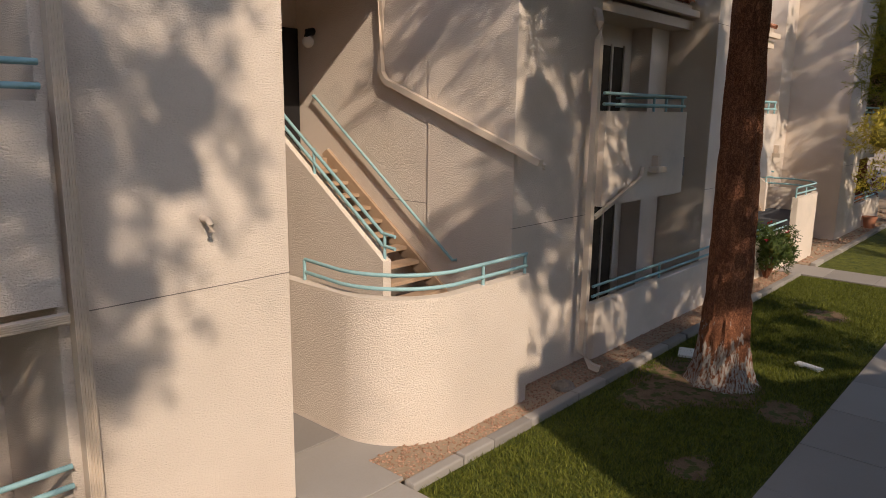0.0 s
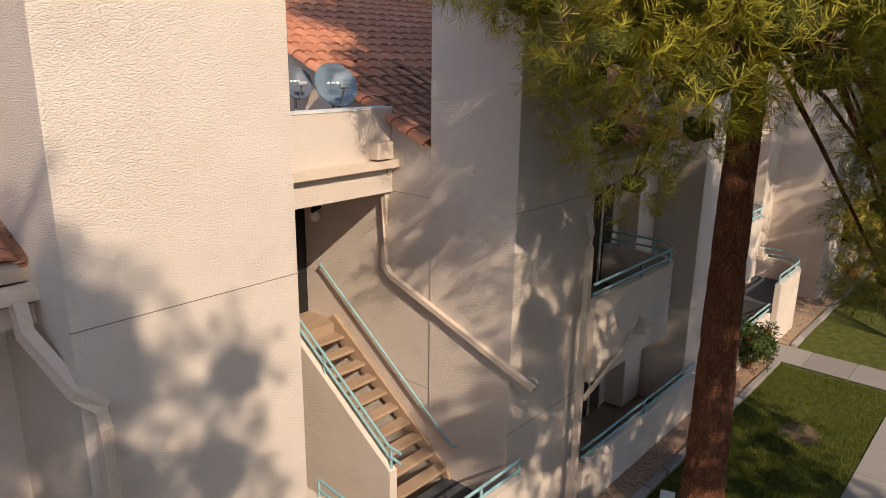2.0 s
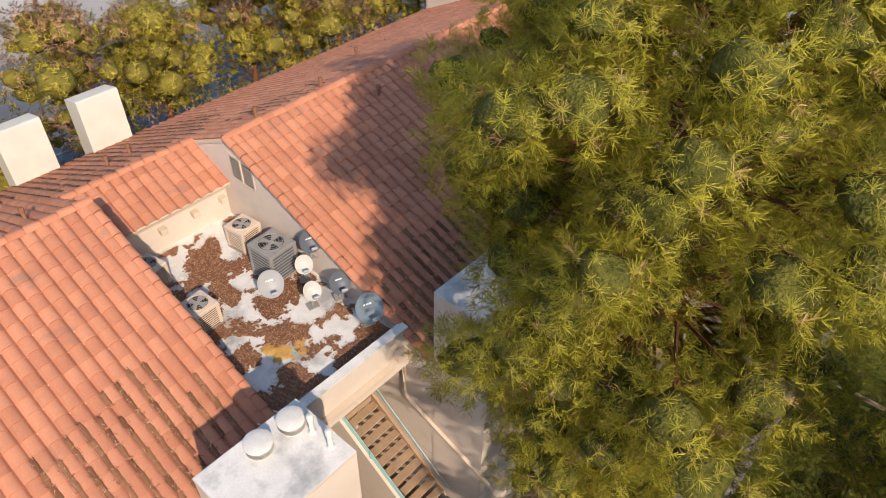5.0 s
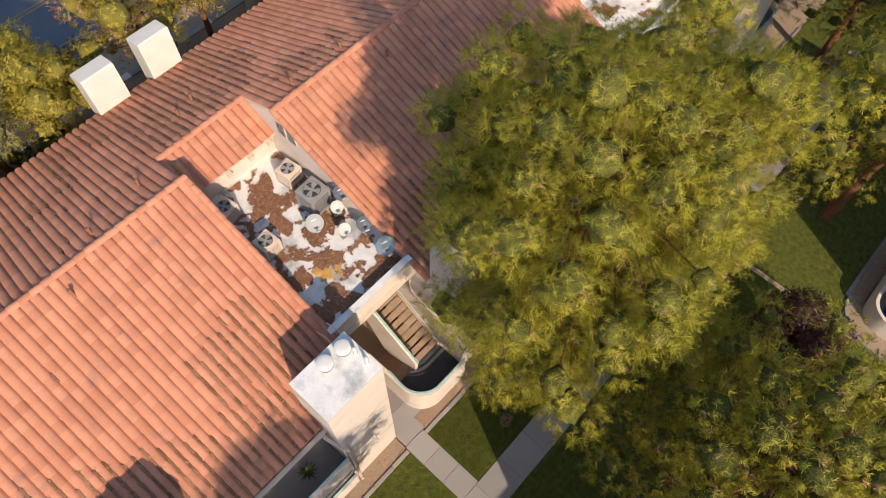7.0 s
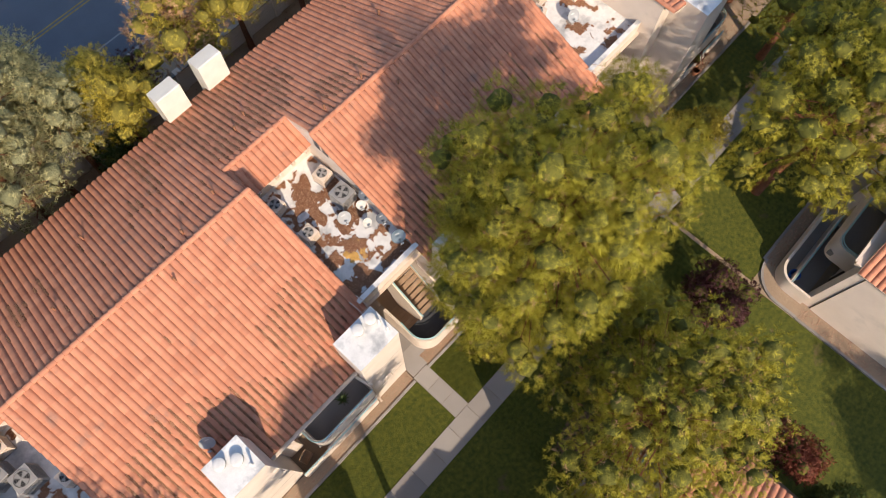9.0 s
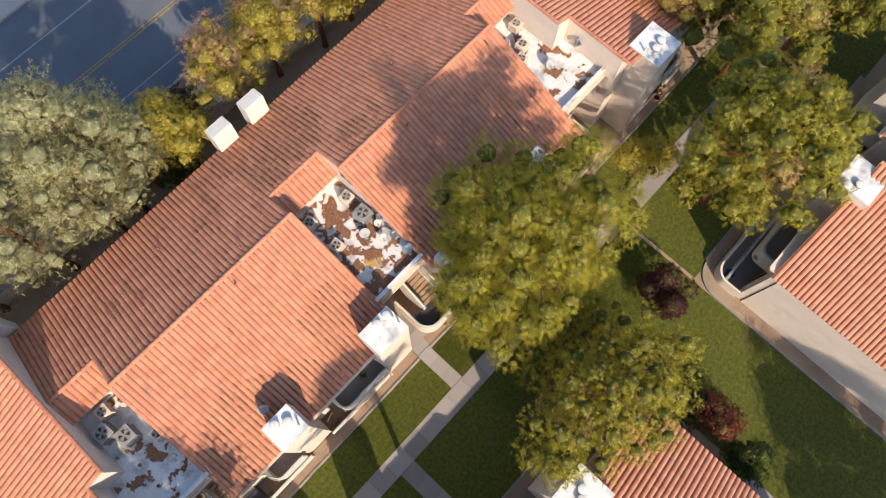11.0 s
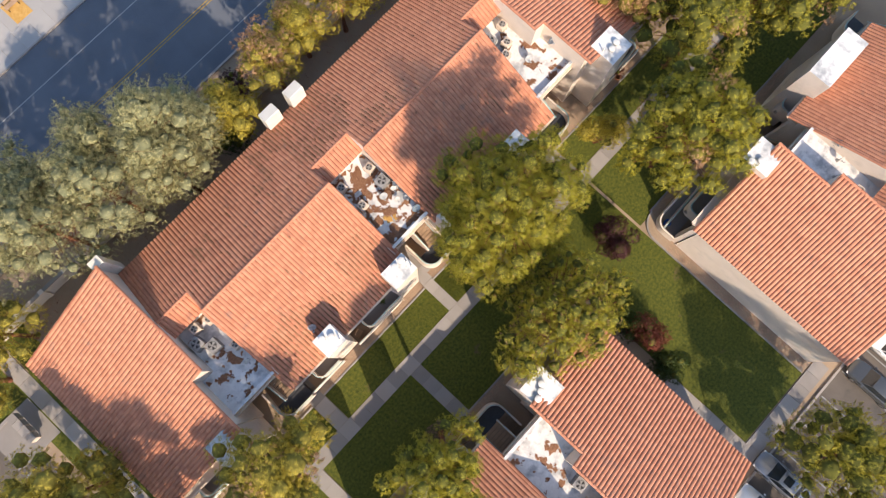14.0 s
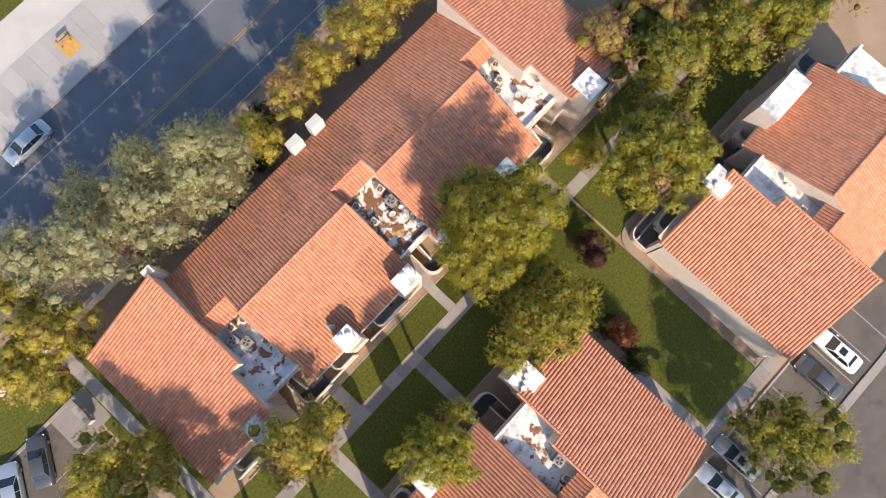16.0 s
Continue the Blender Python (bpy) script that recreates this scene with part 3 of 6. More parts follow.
def stairs(house, x0, x1):
    """Two flights in the core: from the ground at the back to a landing behind a curved wall, and on to the upper floor."""
    xm = x0 + 2.25
    part("upper_landing", box(x0, x1, 10.38, 11.2, FLOOR2 - 0.22, FLOOR2), TREAD, house)
    part("middle_landing", prism([(x1, 6.44), (x0 + 2.25, 6.44)] + arc(x0 + 2.25, 7.35, 0.9, -90, -180, 6) + [(x0 + 1.35, 7.72), (x1, 7.72)], "z", 0.0, 1.17), DARK, house, "dark grey landing")
    part("stair_wall", prism([(7.6, 0), (7.6, 1.98), (10.4, 3.96), (10.4, 2.6), (9.2, 0)], "x", xm - 0.07, xm + 0.07), STUCCO, house)
    for dz in (0.17, 0.33):
        part("stair_rail", bar([(xm, 7.45, 1.98 + dz), (xm, 7.68, 2.0 + dz), (xm, 10.35, 3.9 + dz)], 0.024), TEAL, house, "teal painted steel rail", True)
    for y in (7.64, 9.06):
        part("rail_post", bar([(xm, y, 1.9 + 0.707 * (y - 7.6)), (xm, y, 2.32 + 0.707 * (y - 7.6))], 0.022), TEAL, house, "", True)
    part("wall_rail", bar([(x1 - 0.03, 7.55, 1.80), (x1 - 0.09, 7.58, 1.80), (x1 - 0.09, 7.68, 1.88), (x1 - 0.09, 10.60, 4.06), (x1 - 0.09, 10.68, 4.10), (x1 - 0.03, 10.70, 4.10)], 0.022), TEAL, house, "teal painted wall-mounted handrail", True)
    part("door", box(x1 - 0.88, x1 - 0.02, 11.14, 11.20, FLOOR2, FLOOR2 + 2.1, bevel=0.004), BLACK, house, "black security screen door")
    part("door_frame", box(x1 - 0.94, x1 - 0.88, 11.10, 11.2, FLOOR2, FLOOR2 + 2.16), TRIM, house)
    n, run = 11, (10.38 - 7.72) / 10
    for i in range(1, n):
        z, y = 1.17 + (FLOOR2 - 1.17) * i / n, 7.72 + run * (i - 1)
        part("tread", box(xm + 0.09, x1 - 0.05, y, y + run * 0.84, z - 0.055, z, bevel=0.006), TREAD, house, "precast concrete stair tread")
    for i in range(1, 7):
        z, y = 1.17 - 1.17 * i / 7, 7.72 + 0.26 * (i - 1)
        part("tread", box(x0 + 1.35, xm - 0.09, y, y + 0.22, z - 0.055, z, bevel=0.006), TREAD, house, "precast concrete stair tread")
    for x in (x1 - 0.035, xm + 0.10):
        part("stringer", prism([(7.55, 1.0), (7.75, 1.36), (10.38, 3.24), (10.5, 3.16), (10.4, 2.86)], "x", x - 0.03, x + 0.03), TREAD, house)
    plan = [(x1, 6.3), (x0 + 2.2, 6.3)] + arc(x0 + 2.2, 7.3, 1.0, -90, -180, 18) + [(x0 + 1.2, 9.2)]
    part("curved_wall", ribbon(plan, -0.15, 0, 1.80), STUCCO, house, "", True)
    mid = [(p[0], p[1] + 0.06) for p in plan[:-1]] + [(x0 + 1.27, 8.1)]
    rails(house, [(p[0] + (0.06 if i > 3 else 0), p[1]) for i, p in enumerate(mid)], 1.80, [(x1 - 0.9, 6.37), (x0 + 1.32, 8.1), (x1 - 0.02, 6.37)])


def wing(house, tower_x, front=7.6):
    """The end wing: a single slope that falls away from the core, with a tower on its front."""
    high, low, notch = -10.85, -19.7, -11.9
    f = (9.25 - 5.62) / (high - low)
    z = lambda x: 9.25 - f * (high - x)
    part("wall", prism([(low + 0.3, 0), (high, 0), (high, z(high) - 0.12), (low + 0.3, z(low + 0.3) - 0.12)], "y", 12.2, BACK_Y), STUCCO, house)
    part("wall", prism([(low + 0.3, 0), (notch, 0), (notch, z(notch) - 0.12), (low + 0.3, z(low + 0.3) - 0.12)], "y", front + 0.6, 12.2), STUCCO, house)
    for a, b, top in ((12.2, BACK_Y + 0.15, high), (front, 12.2, notch)):
        roof = tiled_plane(house, at(low, a, z(low)), unit(0, 1, 0), unit(1, 0, f), b - a, math.hypot(top - low, f * (top - low)), label="orange clay S-tile roof")
        caps(roof, at(top + 0.04, a, z(top) + 0.03), at(top + 0.04, b, z(top) + 0.03))
    tower(house, tower_x, tower_x + 2.2, 6.45, 8.6)
    balcony(house, low + 0.3, tower_x, 1)


def half_building(house, tower_x=-14.3, end=4.0, towers=((-4.55, -2.85, 6.74, 8.34), (1.95, 4.02, 6.6, 8.15))):
    """The west half of a building: wing, core and block."""
    core(house, -11.9, -8.0)
    stairs(house, -11.9, -8.0)
    wing(house, tower_x)
    back_roof(house, -10.85, -8.0, 16.95, LITTER_AT)
    back_roof(house, -8.0, end, RIDGE_Y, LITTER_AT)
    back_roof(house, end, end + 1.8, 16.95, LITTER_AT)
    roof = roof_block(house, -8.0, end, NEAR, LITTER_AT)
    caps(roof, at(-8.0, RIDGE_Y, RIDGE_Z + 0.05), at(end + 0.05, RIDGE_Y, RIDGE_Z + 0.05))
    foot = 8.18 if towers[-1][1] >= end else EAVE_Y
    for x, y in ((end + 0.03, foot), (-8.03, EAVE_Y)):
        caps(roof, at(x, y, slope_z(y) + 0.02), at(x, RIDGE_Y, RIDGE_Z + 0.02), (0, 0, 1))
    edge = -8.0
    for x0, x1, y0, y1 in towers:
        balcony(house, edge, x0, 1)
        tower(house, x0, x1, y0, y1)
        edge = x1
    if edge < end - 0.5:
        balcony(house, edge, end, 1)


NEAR = lambda p: 7 < p.y < 12.5 and 1.2 < p.x < 10.5


def LITTER_AT(p):
    """How much litter lies at a place on the roofs: most near the trees and low on the slopes."""
    drift = noise.noise(Vector((p.x * 0.55, p.y * 0.25, 3.0))) * 0.5 + 0.5
    if p.y < RIDGE_Y:
        low = max(0.0, 1 - (p.y - 7.3) / 4.5)
        if 7.6 < p.x < 12:
            return min(1.0, 2.2 * low * (0.6 + 0.6 * drift)) if p.y < 10.4 else 0.5 * low
        streak = noise.noise(Vector((p.x * 2.6, p.y * 0.22, 7.0))) * 0.5 + 0.5
        patch = noise.noise(Vector((p.x * 0.30, p.y * 0.30, 1.0))) * 0.5 + 0.5
        more = 1.25 * max(0.0, 1 - math.hypot((p.x + 4.6) / 4.4, (p.y - 8.4) / 3.2)) + 1.0 * max(0.0, 1 - math.hypot((p.x - 2.0) / 1.9, (p.y - 9.6) / 3.0))
        return 0.93 if streak * 0.6 + patch * 0.75 + low * 0.32 + more > 0.97 else 0.004
    near_stack = max(0.0, 1 - math.hypot(p.x - 6.0, (p.y - 20.3) * 0.8) / 3.4)
    patch = noise.noise(Vector((p.x * 0.28, p.y * 0.4, 5.0))) * 0.5 + 0.5
    streak = noise.noise(Vector((p.x * 1.6, p.y * 0.3, 2.0))) * 0.5 + 0.5
    return 0.95 if near_stack * 1.7 * drift + patch * 0.8 + streak * 0.35 > 0.76 else 0.02


main = thing("apartment_building", (5.8, 14, 0), "two-storey cream stucco apartment building with orange clay tile roofs", "building", "apartment buildings")
half_building(main)
core(main, 4.0, 7.6)
stairs(main, 4.0, 7.6)
PLACE[:] = [-1, 11.6, 1, 0]
half_building(main, -15.2)
NEAR, LITTER_AT = None, None
FINE_TILES[0] = False
for place, spot in (([-1, -9.4, -1, 2.35], (-3, -12, 0)), ([1, 40.1, -1, 1.5], (36, -13, 0))):
    PLACE[:] = place
    other = thing("apartment_building", spot, "neighbouring cream stucco apartment building with orange clay tile roofs", "building", "apartment buildings")
    if place[0] > 0:
        half_building(other, end=2.4, towers=((-5.8, -1.1, 5.85, 7.75),))
        core(other, 2.4, 6.0)
        stairs(other, 2.4, 6.0)
    else:
        half_building(other, towers=((-3.0, -1.2, 6.2, 8.1), (1.95, 4.02, 6.6, 8.15)))
PLACE[:] = [1, 0, 1, 0]


# ---------------------------------------------------------------- details of the main building
# downspouts: square painted pipes
def spout(points, r=0.062, label="cream painted metal downspout"):
    return part("downspout", bar(points, r, 4), TRIM, main, label)


spout([(1.80, 7.16, 5.80), (1.80, 7.10, 5.55), (1.95, 6.62, 5.15), (2.08, 6.53, 5.02), (2.08, 6.53, 4.8), (2.08, 6.53, 0.25), (2.08, 6.42, 0.08)], 0.075)
for i in range(5):
    part("downspout_rib", box(2.036 + 0.020 * i, 2.044 + 0.020 * i, 6.468, 6.480, 0.30, 4.85), TRIM, main)
spout([(1.96, 6.40, 2.40), (-1.2, 6.40, 2.40)], 0.05)
for i in range(4):
    part("downspout_rib", box(-1.2, 1.96, 6.356, 6.366, 2.373 + 0.016 * i, 2.379 + 0.016 * i), TRIM, main)
spout([(9.75, 7.16, 5.80), (9.72, 7.08, 5.55), (9.35, 6.50, 5.28), (9.18, 6.36, 5.12), (9.17, 6.36, 4.9), (9.17, 6.36, 0.30), (9.22, 6.22, 0.10), (9.26, 6.10, 0.07)], 0.065)
spout([(7.50, 8.88, 6.05), (7.52, 9.02, 5.85), (7.53, 9.05, 5.6), (7.53, 9.06, 4.45), (7.53, 8.95, 4.30), (7.53, 6.15, 3.26)], 0.06)
spout([(10.9, 6.41, 3.02), (10.8, 6.38, 2.86), (9.3, 6.36, 2.36)], 0.04)
for x, y, z in ((3.15, 6.53, 2.97), (7.8, 6.34, 3.25)):
    part("overflow_pipe", bar([(x, y + 0.1, z), (x, y - 0.02, z), (x + 0.01, y - 0.05, z - 0.04), (x + 0.01, y - 0.05, z - 0.1)], 0.03), TRIM, main, "", True)
part("meter_box", box(7.12, 7.44, 8.76, 8.95, 6.17, 6.42, bevel=0.01), TRIM, main, "cream painted utility box on the parapet")
for z in (2.55, 5.63):
    part("control_joint", box(7.596, 7.602, 6.6, 9.0, z, z + 0.008), JOINT, main)
globe = bmesh.new()
bmesh.ops.create_uvsphere(globe, u_segments=20, v_segments=12, radius=0.095)
bmesh.ops.translate(globe, verts=globe.verts, vec=(7.49, 10.75, 4.96))
part("wall_lamp", globe, WHITE, main, "round white glass wall lamp with a black cap", True)
part("wall_lamp_cap", bar([(7.49, 10.75, 5.03), (7.49, 10.75, 5.11), (7.6, 10.75, 5.13)], 0.065), BLACK, main, "", True)
for i in range(3):
    part("number_bar", box(7.02 + 0.07 * i, 7.06 + 0.07 * i, 11.185, 11.2, 5.32, 5.42), BLACK, main)
for x in (11.35, 17.75):
    scupper = part("scupper_box", box(x - 0.17, x + 0.17, 6.27, 6.45, 2.92, 3.02, bevel=0.01), TRIM, main, "cream painted metal scupper box")
    part("scupper_neck", box(x - 0.07, x + 0.07, 6.34, 6.45, 3.02, 3.20, bevel=0.008), TRIM, scupper)
# gable vent with slats
for j, y in enumerate((14.42, 14.92)):
    part("vent_frame", box(7.575, 7.602, y - 0.21, y + 0.21, 8.02, 8.72), TRIM, main)
    for i in range(7):
        part("vent_slat", box(7.565, 7.578, y - 0.18, y + 0.18, 8.07 + i * 0.09, 8.11 + i * 0.09), DARK, main)
for x in (4.55, 5.6, 6.55, 7.4):
    part("overflow_scupper", box(x - 0.09, x + 0.09, 15.55, 15.76, 7.02, 7.2, bevel=0.008), TRIM, main)
# flue stacks on the street side
for x0 in (4.27, 6.69):
    stack = part("flue_chimney", prism([(21.88, 5.2), (22.75, 5.2), (22.75, 7.66), (21.95, 7.86), (21.88, 7.84)], "x", x0, x0 + 1.33), CREAM, main, "pale stuccoed flue stack with a flat top")
part("flue_chimney", box(-11.2, -10.3, 22.4, 23.1, 5.0, 8.9, bevel=0.02), CREAM, main, "small pale stuccoed flue stack at the wing corner")
# second-tower roof edges: thin metal drip line
for x0, x1, y0, y1 in ((1.95, 4.0, 6.6, 8.15), (-4.55, -2.85, 6.74, 8.34), (7.6, 9.65, 6.6, 8.15)):
    part("drip_edge", box(x0 - 0.012, x1 + 0.012, y0 - 0.012, y0 + 0.004, TOP - 0.05, TOP + 0.016), TRIM, main)
    part("drip_edge", box(x0 - 0.012, x0 + 0.004, y0, y1, TOP - 0.05, TOP + 0.016), TRIM, main)


# ---------------------------------------------------------------- things on the flat roofs
def local(bm, name, mat, parent, label="", smooth=False):
    """Links a bmesh in its parent's own coordinates."""
    bmesh.ops.recalc_face_normals(bm, faces=bm.faces)
    mesh = bpy.data.meshes.new(name)
    bm.to_mesh(mesh)
    bm.free()
    if smooth:
        mesh.polygons.foreach_set("use_smooth", [True] * len(mesh.polygons))
        mesh.set_sharp_from_angle(angle=radians(50))
    mesh.materials.append(mat)
    ob = new(name, mesh)
    ob.parent = parent
    return tagged(ob, label)


def ring(r, z, n=24):
    return [(r * math.cos(2 * math.pi * k / n), r * math.sin(2 * math.pi * k / n), z) for k in range(n)]


def drum(profile, n=24, close=True):
    """A turned solid from (radius, height) pairs."""
    bm = bmesh.new()
    rows = [[bm.verts.new(p) for p in ring(r, z, n)] for r, z in profile]
    for a, b in zip(rows, rows[1:]):
        for k in range(n):
            bm.faces.new((a[k], a[(k + 1) % n], b[(k + 1) % n], b[k]))
    if close:
        bm.faces.new(rows[0][::-1])
        bm.faces.new(rows[-1])
    return bm


def condenser(name, w, h, shell, fins, label):
    """An air-conditioning unit: body, fins behind slats, and a round fan under a wire guard."""
    unit_ = thing(name, (0, 0, -50), label, "air conditioner", "rooftop air conditioners")
    a = w / 2
    local(box(-a, a, -a, a, 0, 0.06, bevel=0.01), "base_pan", GREY, unit_)
    local(box(-a + 0.03, a - 0.03, -a + 0.03, a - 0.03, 0.06, h - 0.09), "coil", fins, unit_, "dark coil fins")
    for sx in (-1, 1):
        for sy in (-1, 1):
            local(box(sx * a - (0.09 if sx > 0 else 0), sx * a + (0.09 if sx < 0 else 0), sy * a - (0.09 if sy > 0 else 0), sy * a + (0.09 if sy < 0 else 0), 0.06, h - 0.08, bevel=0.02), "corner_post", shell, unit_)
    for k in range(9):
        z = 0.12 + (h - 0.24) * k / 8
        for x0, x1, y0, y1 in ((-a + 0.08, a - 0.08, -a, -a + 0.015), (-a + 0.08, a - 0.08, a - 0.015, a), (-a, -a + 0.015, -a + 0.08, a - 0.08), (a - 0.015, a, -a + 0.08, a - 0.08)):
            local(box(x0, x1, y0, y1, z, z + 0.022), "slat", shell, unit_)
    top = bmesh.new()
    block(top, -a, a, -a, a, h - 0.10, h - 0.03, bevel=0.02)
    local(top, "top_panel", shell, unit_)
    r = a * 0.78
    local(drum([(r, h - 0.05), (r + 0.02, h), (r - 0.01, h + 0.005), (r - 0.02, h - 0.028), (0.02, h - 0.029)], close=False), "fan_ring", shell, unit_, "", True)
    # A thin black disc stands for the shade inside the fan opening.
    local(drum([(r - 0.02, h - 0.026), (r - 0.025, h - 0.022)]), "fan_well", BLACK, unit_, "black disc standing for the shaded fan opening")
    for q in (0.35, 0.6, 0.85):
        local(sweep(bmesh.new(), ring(r * q, h + 0.004, 20) + [ring(r * q, h + 0.004, 20)[0]], 0.006, 4), "guard_ring", GREY, unit_)
    for k in range(4):
        t = math.pi * k / 4
        local(sweep(bmesh.new(), [(-r * math.cos(t), -r * math.sin(t), h + 0.002), (r * math.cos(t), r * math.sin(t), h + 0.002)], 0.006, 4), "guard_wire", GREY, unit_)
    for k in range(4):
        t = math.pi * k / 2 + 0.4
        blade = bmesh.new()
        pts = [(0.05, -0.03), (r * 0.85, -0.11), (r * 0.88, 0.09), (0.05, 0.03)]
        vs = [blade.verts.new((x * math.cos(t) - y * math.sin(t), x * math.sin(t) + y * math.cos(t), h - 0.016 + 0.05 * y)) for x, y in pts]
        blade.faces.new(vs)
        local(blade, "fan_blade", GREY, unit_)
    local(drum([(0.07, h - 0.02), (0.06, h + 0.002)], 12), "fan_hub", GREY, unit_)
    return unit_


def lay(ob, x, y, z, turn=0.0, first=[]):
    """Stands a finished thing at its place; the first call moves the thing itself, later ones copy it."""
    m = pose(x, y, z, 0, 0, turn)
    if ob not in first:
        first.append(ob)
        ob.matrix_basis = m
        return ob
    return copy_thing(ob, m)


white_unit = condenser("air_conditioner", 0.66, 0.72, TRIM, COPPER, "pale rooftop air conditioner with copper fins on the flat roof")
grey_unit = condenser("air_conditioner", 0.84, 0.98, GREY, DISH_BLUE, "large grey slatted rooftop air conditioner on the flat roof")
F = FLAT
lay(white_unit, 7.08, 14.35, F, 8)
lay(grey_unit, 6.98, 12.95, F, 4)
lay(white_unit, 4.62, 14.75, F, 12)
lay(white_unit, 4.72, 12.75, F, 5)
for x, y, kind, t in ((-10.2, 14.2, 1, 6), (-9.5, 13.3, 1, 0), (-8.45, 14.9, 0, 3), (-8.4, 12.3, 0, 9), (-9.6, 15.1, 0, 0),
                      (20.3, 14.6, 1, 4), (21.2, 13.6, 0, 0), (20.4, 13.0, 0, 5), (22.0, 14.8, 0, 0)):
    lay((white_unit, grey_unit)[kind], x, y, F, t)
for x, y, kind, t in ((-1.2, -12.1, 1, 6), (0.3, -12.9, 0, 0), (0.9, -11.5, 1, 3), (-0.6, -13.2, 0, 8), (29.4, -12.4, 1, 5), (30.6, -13.0, 0, 0)):
    lay((white_unit, grey_unit)[kind], x, y, F, t)


def dish(name, size, skin, label):
    """A satellite dish: shallow reflector, arm with its receiver, mast and foot; it looks along -y and up."""
    d = thing(name, (0, 0, -50), label, "satellite dish", "satellite dishes")
    bm = bmesh.new()
    n = 28
    tilt = Matrix.Rotation(radians(58), 4, "X")
    rows = []
    for q, side in ((0.0, 0), (0.35, 0), (0.7, 0), (0.97, 0), (1.0, 0), (1.0, 1), (0.7, 1), (0.0, 1)):
        z = 0.17 * size * q * q - (0.018 if side else 0)
        if q == 0:
            rows.append([bm.verts.new(tilt @ Vector((0, 0, z)) + Vector((0, 0, 0.55)))])
        else:
            rows.append([bm.verts.new(tilt @ Vector((size / 2 * q * math.cos(2 * math.pi * k / n), size / 2 * 1.12 * q * math.sin(2 * math.pi * k / n), z)) + Vector((0, 0, 0.55))) for k in range(n)])
    for a, b in zip(rows, rows[1:]):
        for k in range(n):
            p, q = a[k % len(a)], a[(k + 1) % len(a)]
            r, t = b[k % len(b)], b[(k + 1) % len(b)]
            bm.faces.new([v for i, v in enumerate((p, q, t, r)) if v not in (p, q, t, r)[:i]])
    local(bm, "reflector", skin, d, "", True)
    logo = bmesh.new()
    for x, w in ((-0.12, 0.07), (0.0, 0.1), (0.11, 0.07)):
        vs = [logo.verts.new(tilt @ Vector((size * (x + i * w / 2), size * (0.12 + j * 0.03), 0.012 + 0.17 * size * 0.03)) + Vector((0, 0, 0.55))) for i, j in ((-1, -1), (1, -1), (1, 1), (-1, 1))]
        logo.faces.new(vs)
    local(logo, "logo", WHITE if skin is not WHITE else DISH_GREY, d, "plain printed bars")
    low = tilt @ Vector((0, -size * 0.52, 0.0)) + Vector((0, 0, 0.55))
    feed = tilt @ Vector((0, -size * 0.30, size * 0.62)) + Vector((0, 0, 0.55))
    local(sweep(bmesh.new(), [Vector((0, 0.05, 0.5)), low, feed], 0.018, 6), "arm", GREY, d, "", True)
    local(sweep(bmesh.new(), [feed - Vector((0.07, 0, 0)), feed + Vector((0.07, 0, 0))], 0.04, 8), "receiver", DISH_GREY, d, "", True)
    local(sweep(bmesh.new(), [(0, 0.06, 0.0), (0, 0.06, 0.5), (0, 0.03, 0.56)], 0.028, 8), "mast", GREY, d, "", True)
    local(box(-0.14, 0.14, -0.06, 0.2, 0, 0.02), "foot", GREY, d)
    return d


DISH_PALE = material("dish_pale", (0.46, 0.45, 0.43), (0.55, 0.54, 0.51), 0.45, bump=0.03)
pale = dish("satellite_dish", 0.62, DISH_GREY, "pale grey satellite dish on a mast on the flat roof")
small = dish("satellite_dish", 0.44, DISH_PALE, "small pale satellite dish on the flat roof")
dark = dish("satellite_dish", 0.52, DISH_BLUE, "dark grey satellite dish beside the gable wall")
blue = dish("satellite_dish", 0.66, material("dish_slate", (0.14, 0.19, 0.24), (0.18, 0.235, 0.29), 0.45, bump=0.03), "slate blue satellite dish at the parapet corner")
lay(pale, 6.30, 12.20, F, -22)
lay(small, 7.20, 12.05, F + 0.1, -25)
lay(small, 6.80, 11.30, F, -15)
lay(dark, 7.50, 12.10, F + 0.62, -20)
lay(dark, 7.36, 10.95, F + 0.12, -20)
lay(blue, 7.25, 9.85, F + 0.12, -20)
lay(pale, -3.9, 9.25, 6.90, -25)
lay(small, -8.7, 10.9, F, 10)
lay(pale, 21.4, 11.6, F, -20)
lay(dark, 23.4, 11.2, F + 0.5, -15)
lay(small, 31.6, -10.6, F, -20)
lay(small, 30.4, -11.2, F, -20)
lay(dark, 32.2, -9.6, F + 0.4, -20)


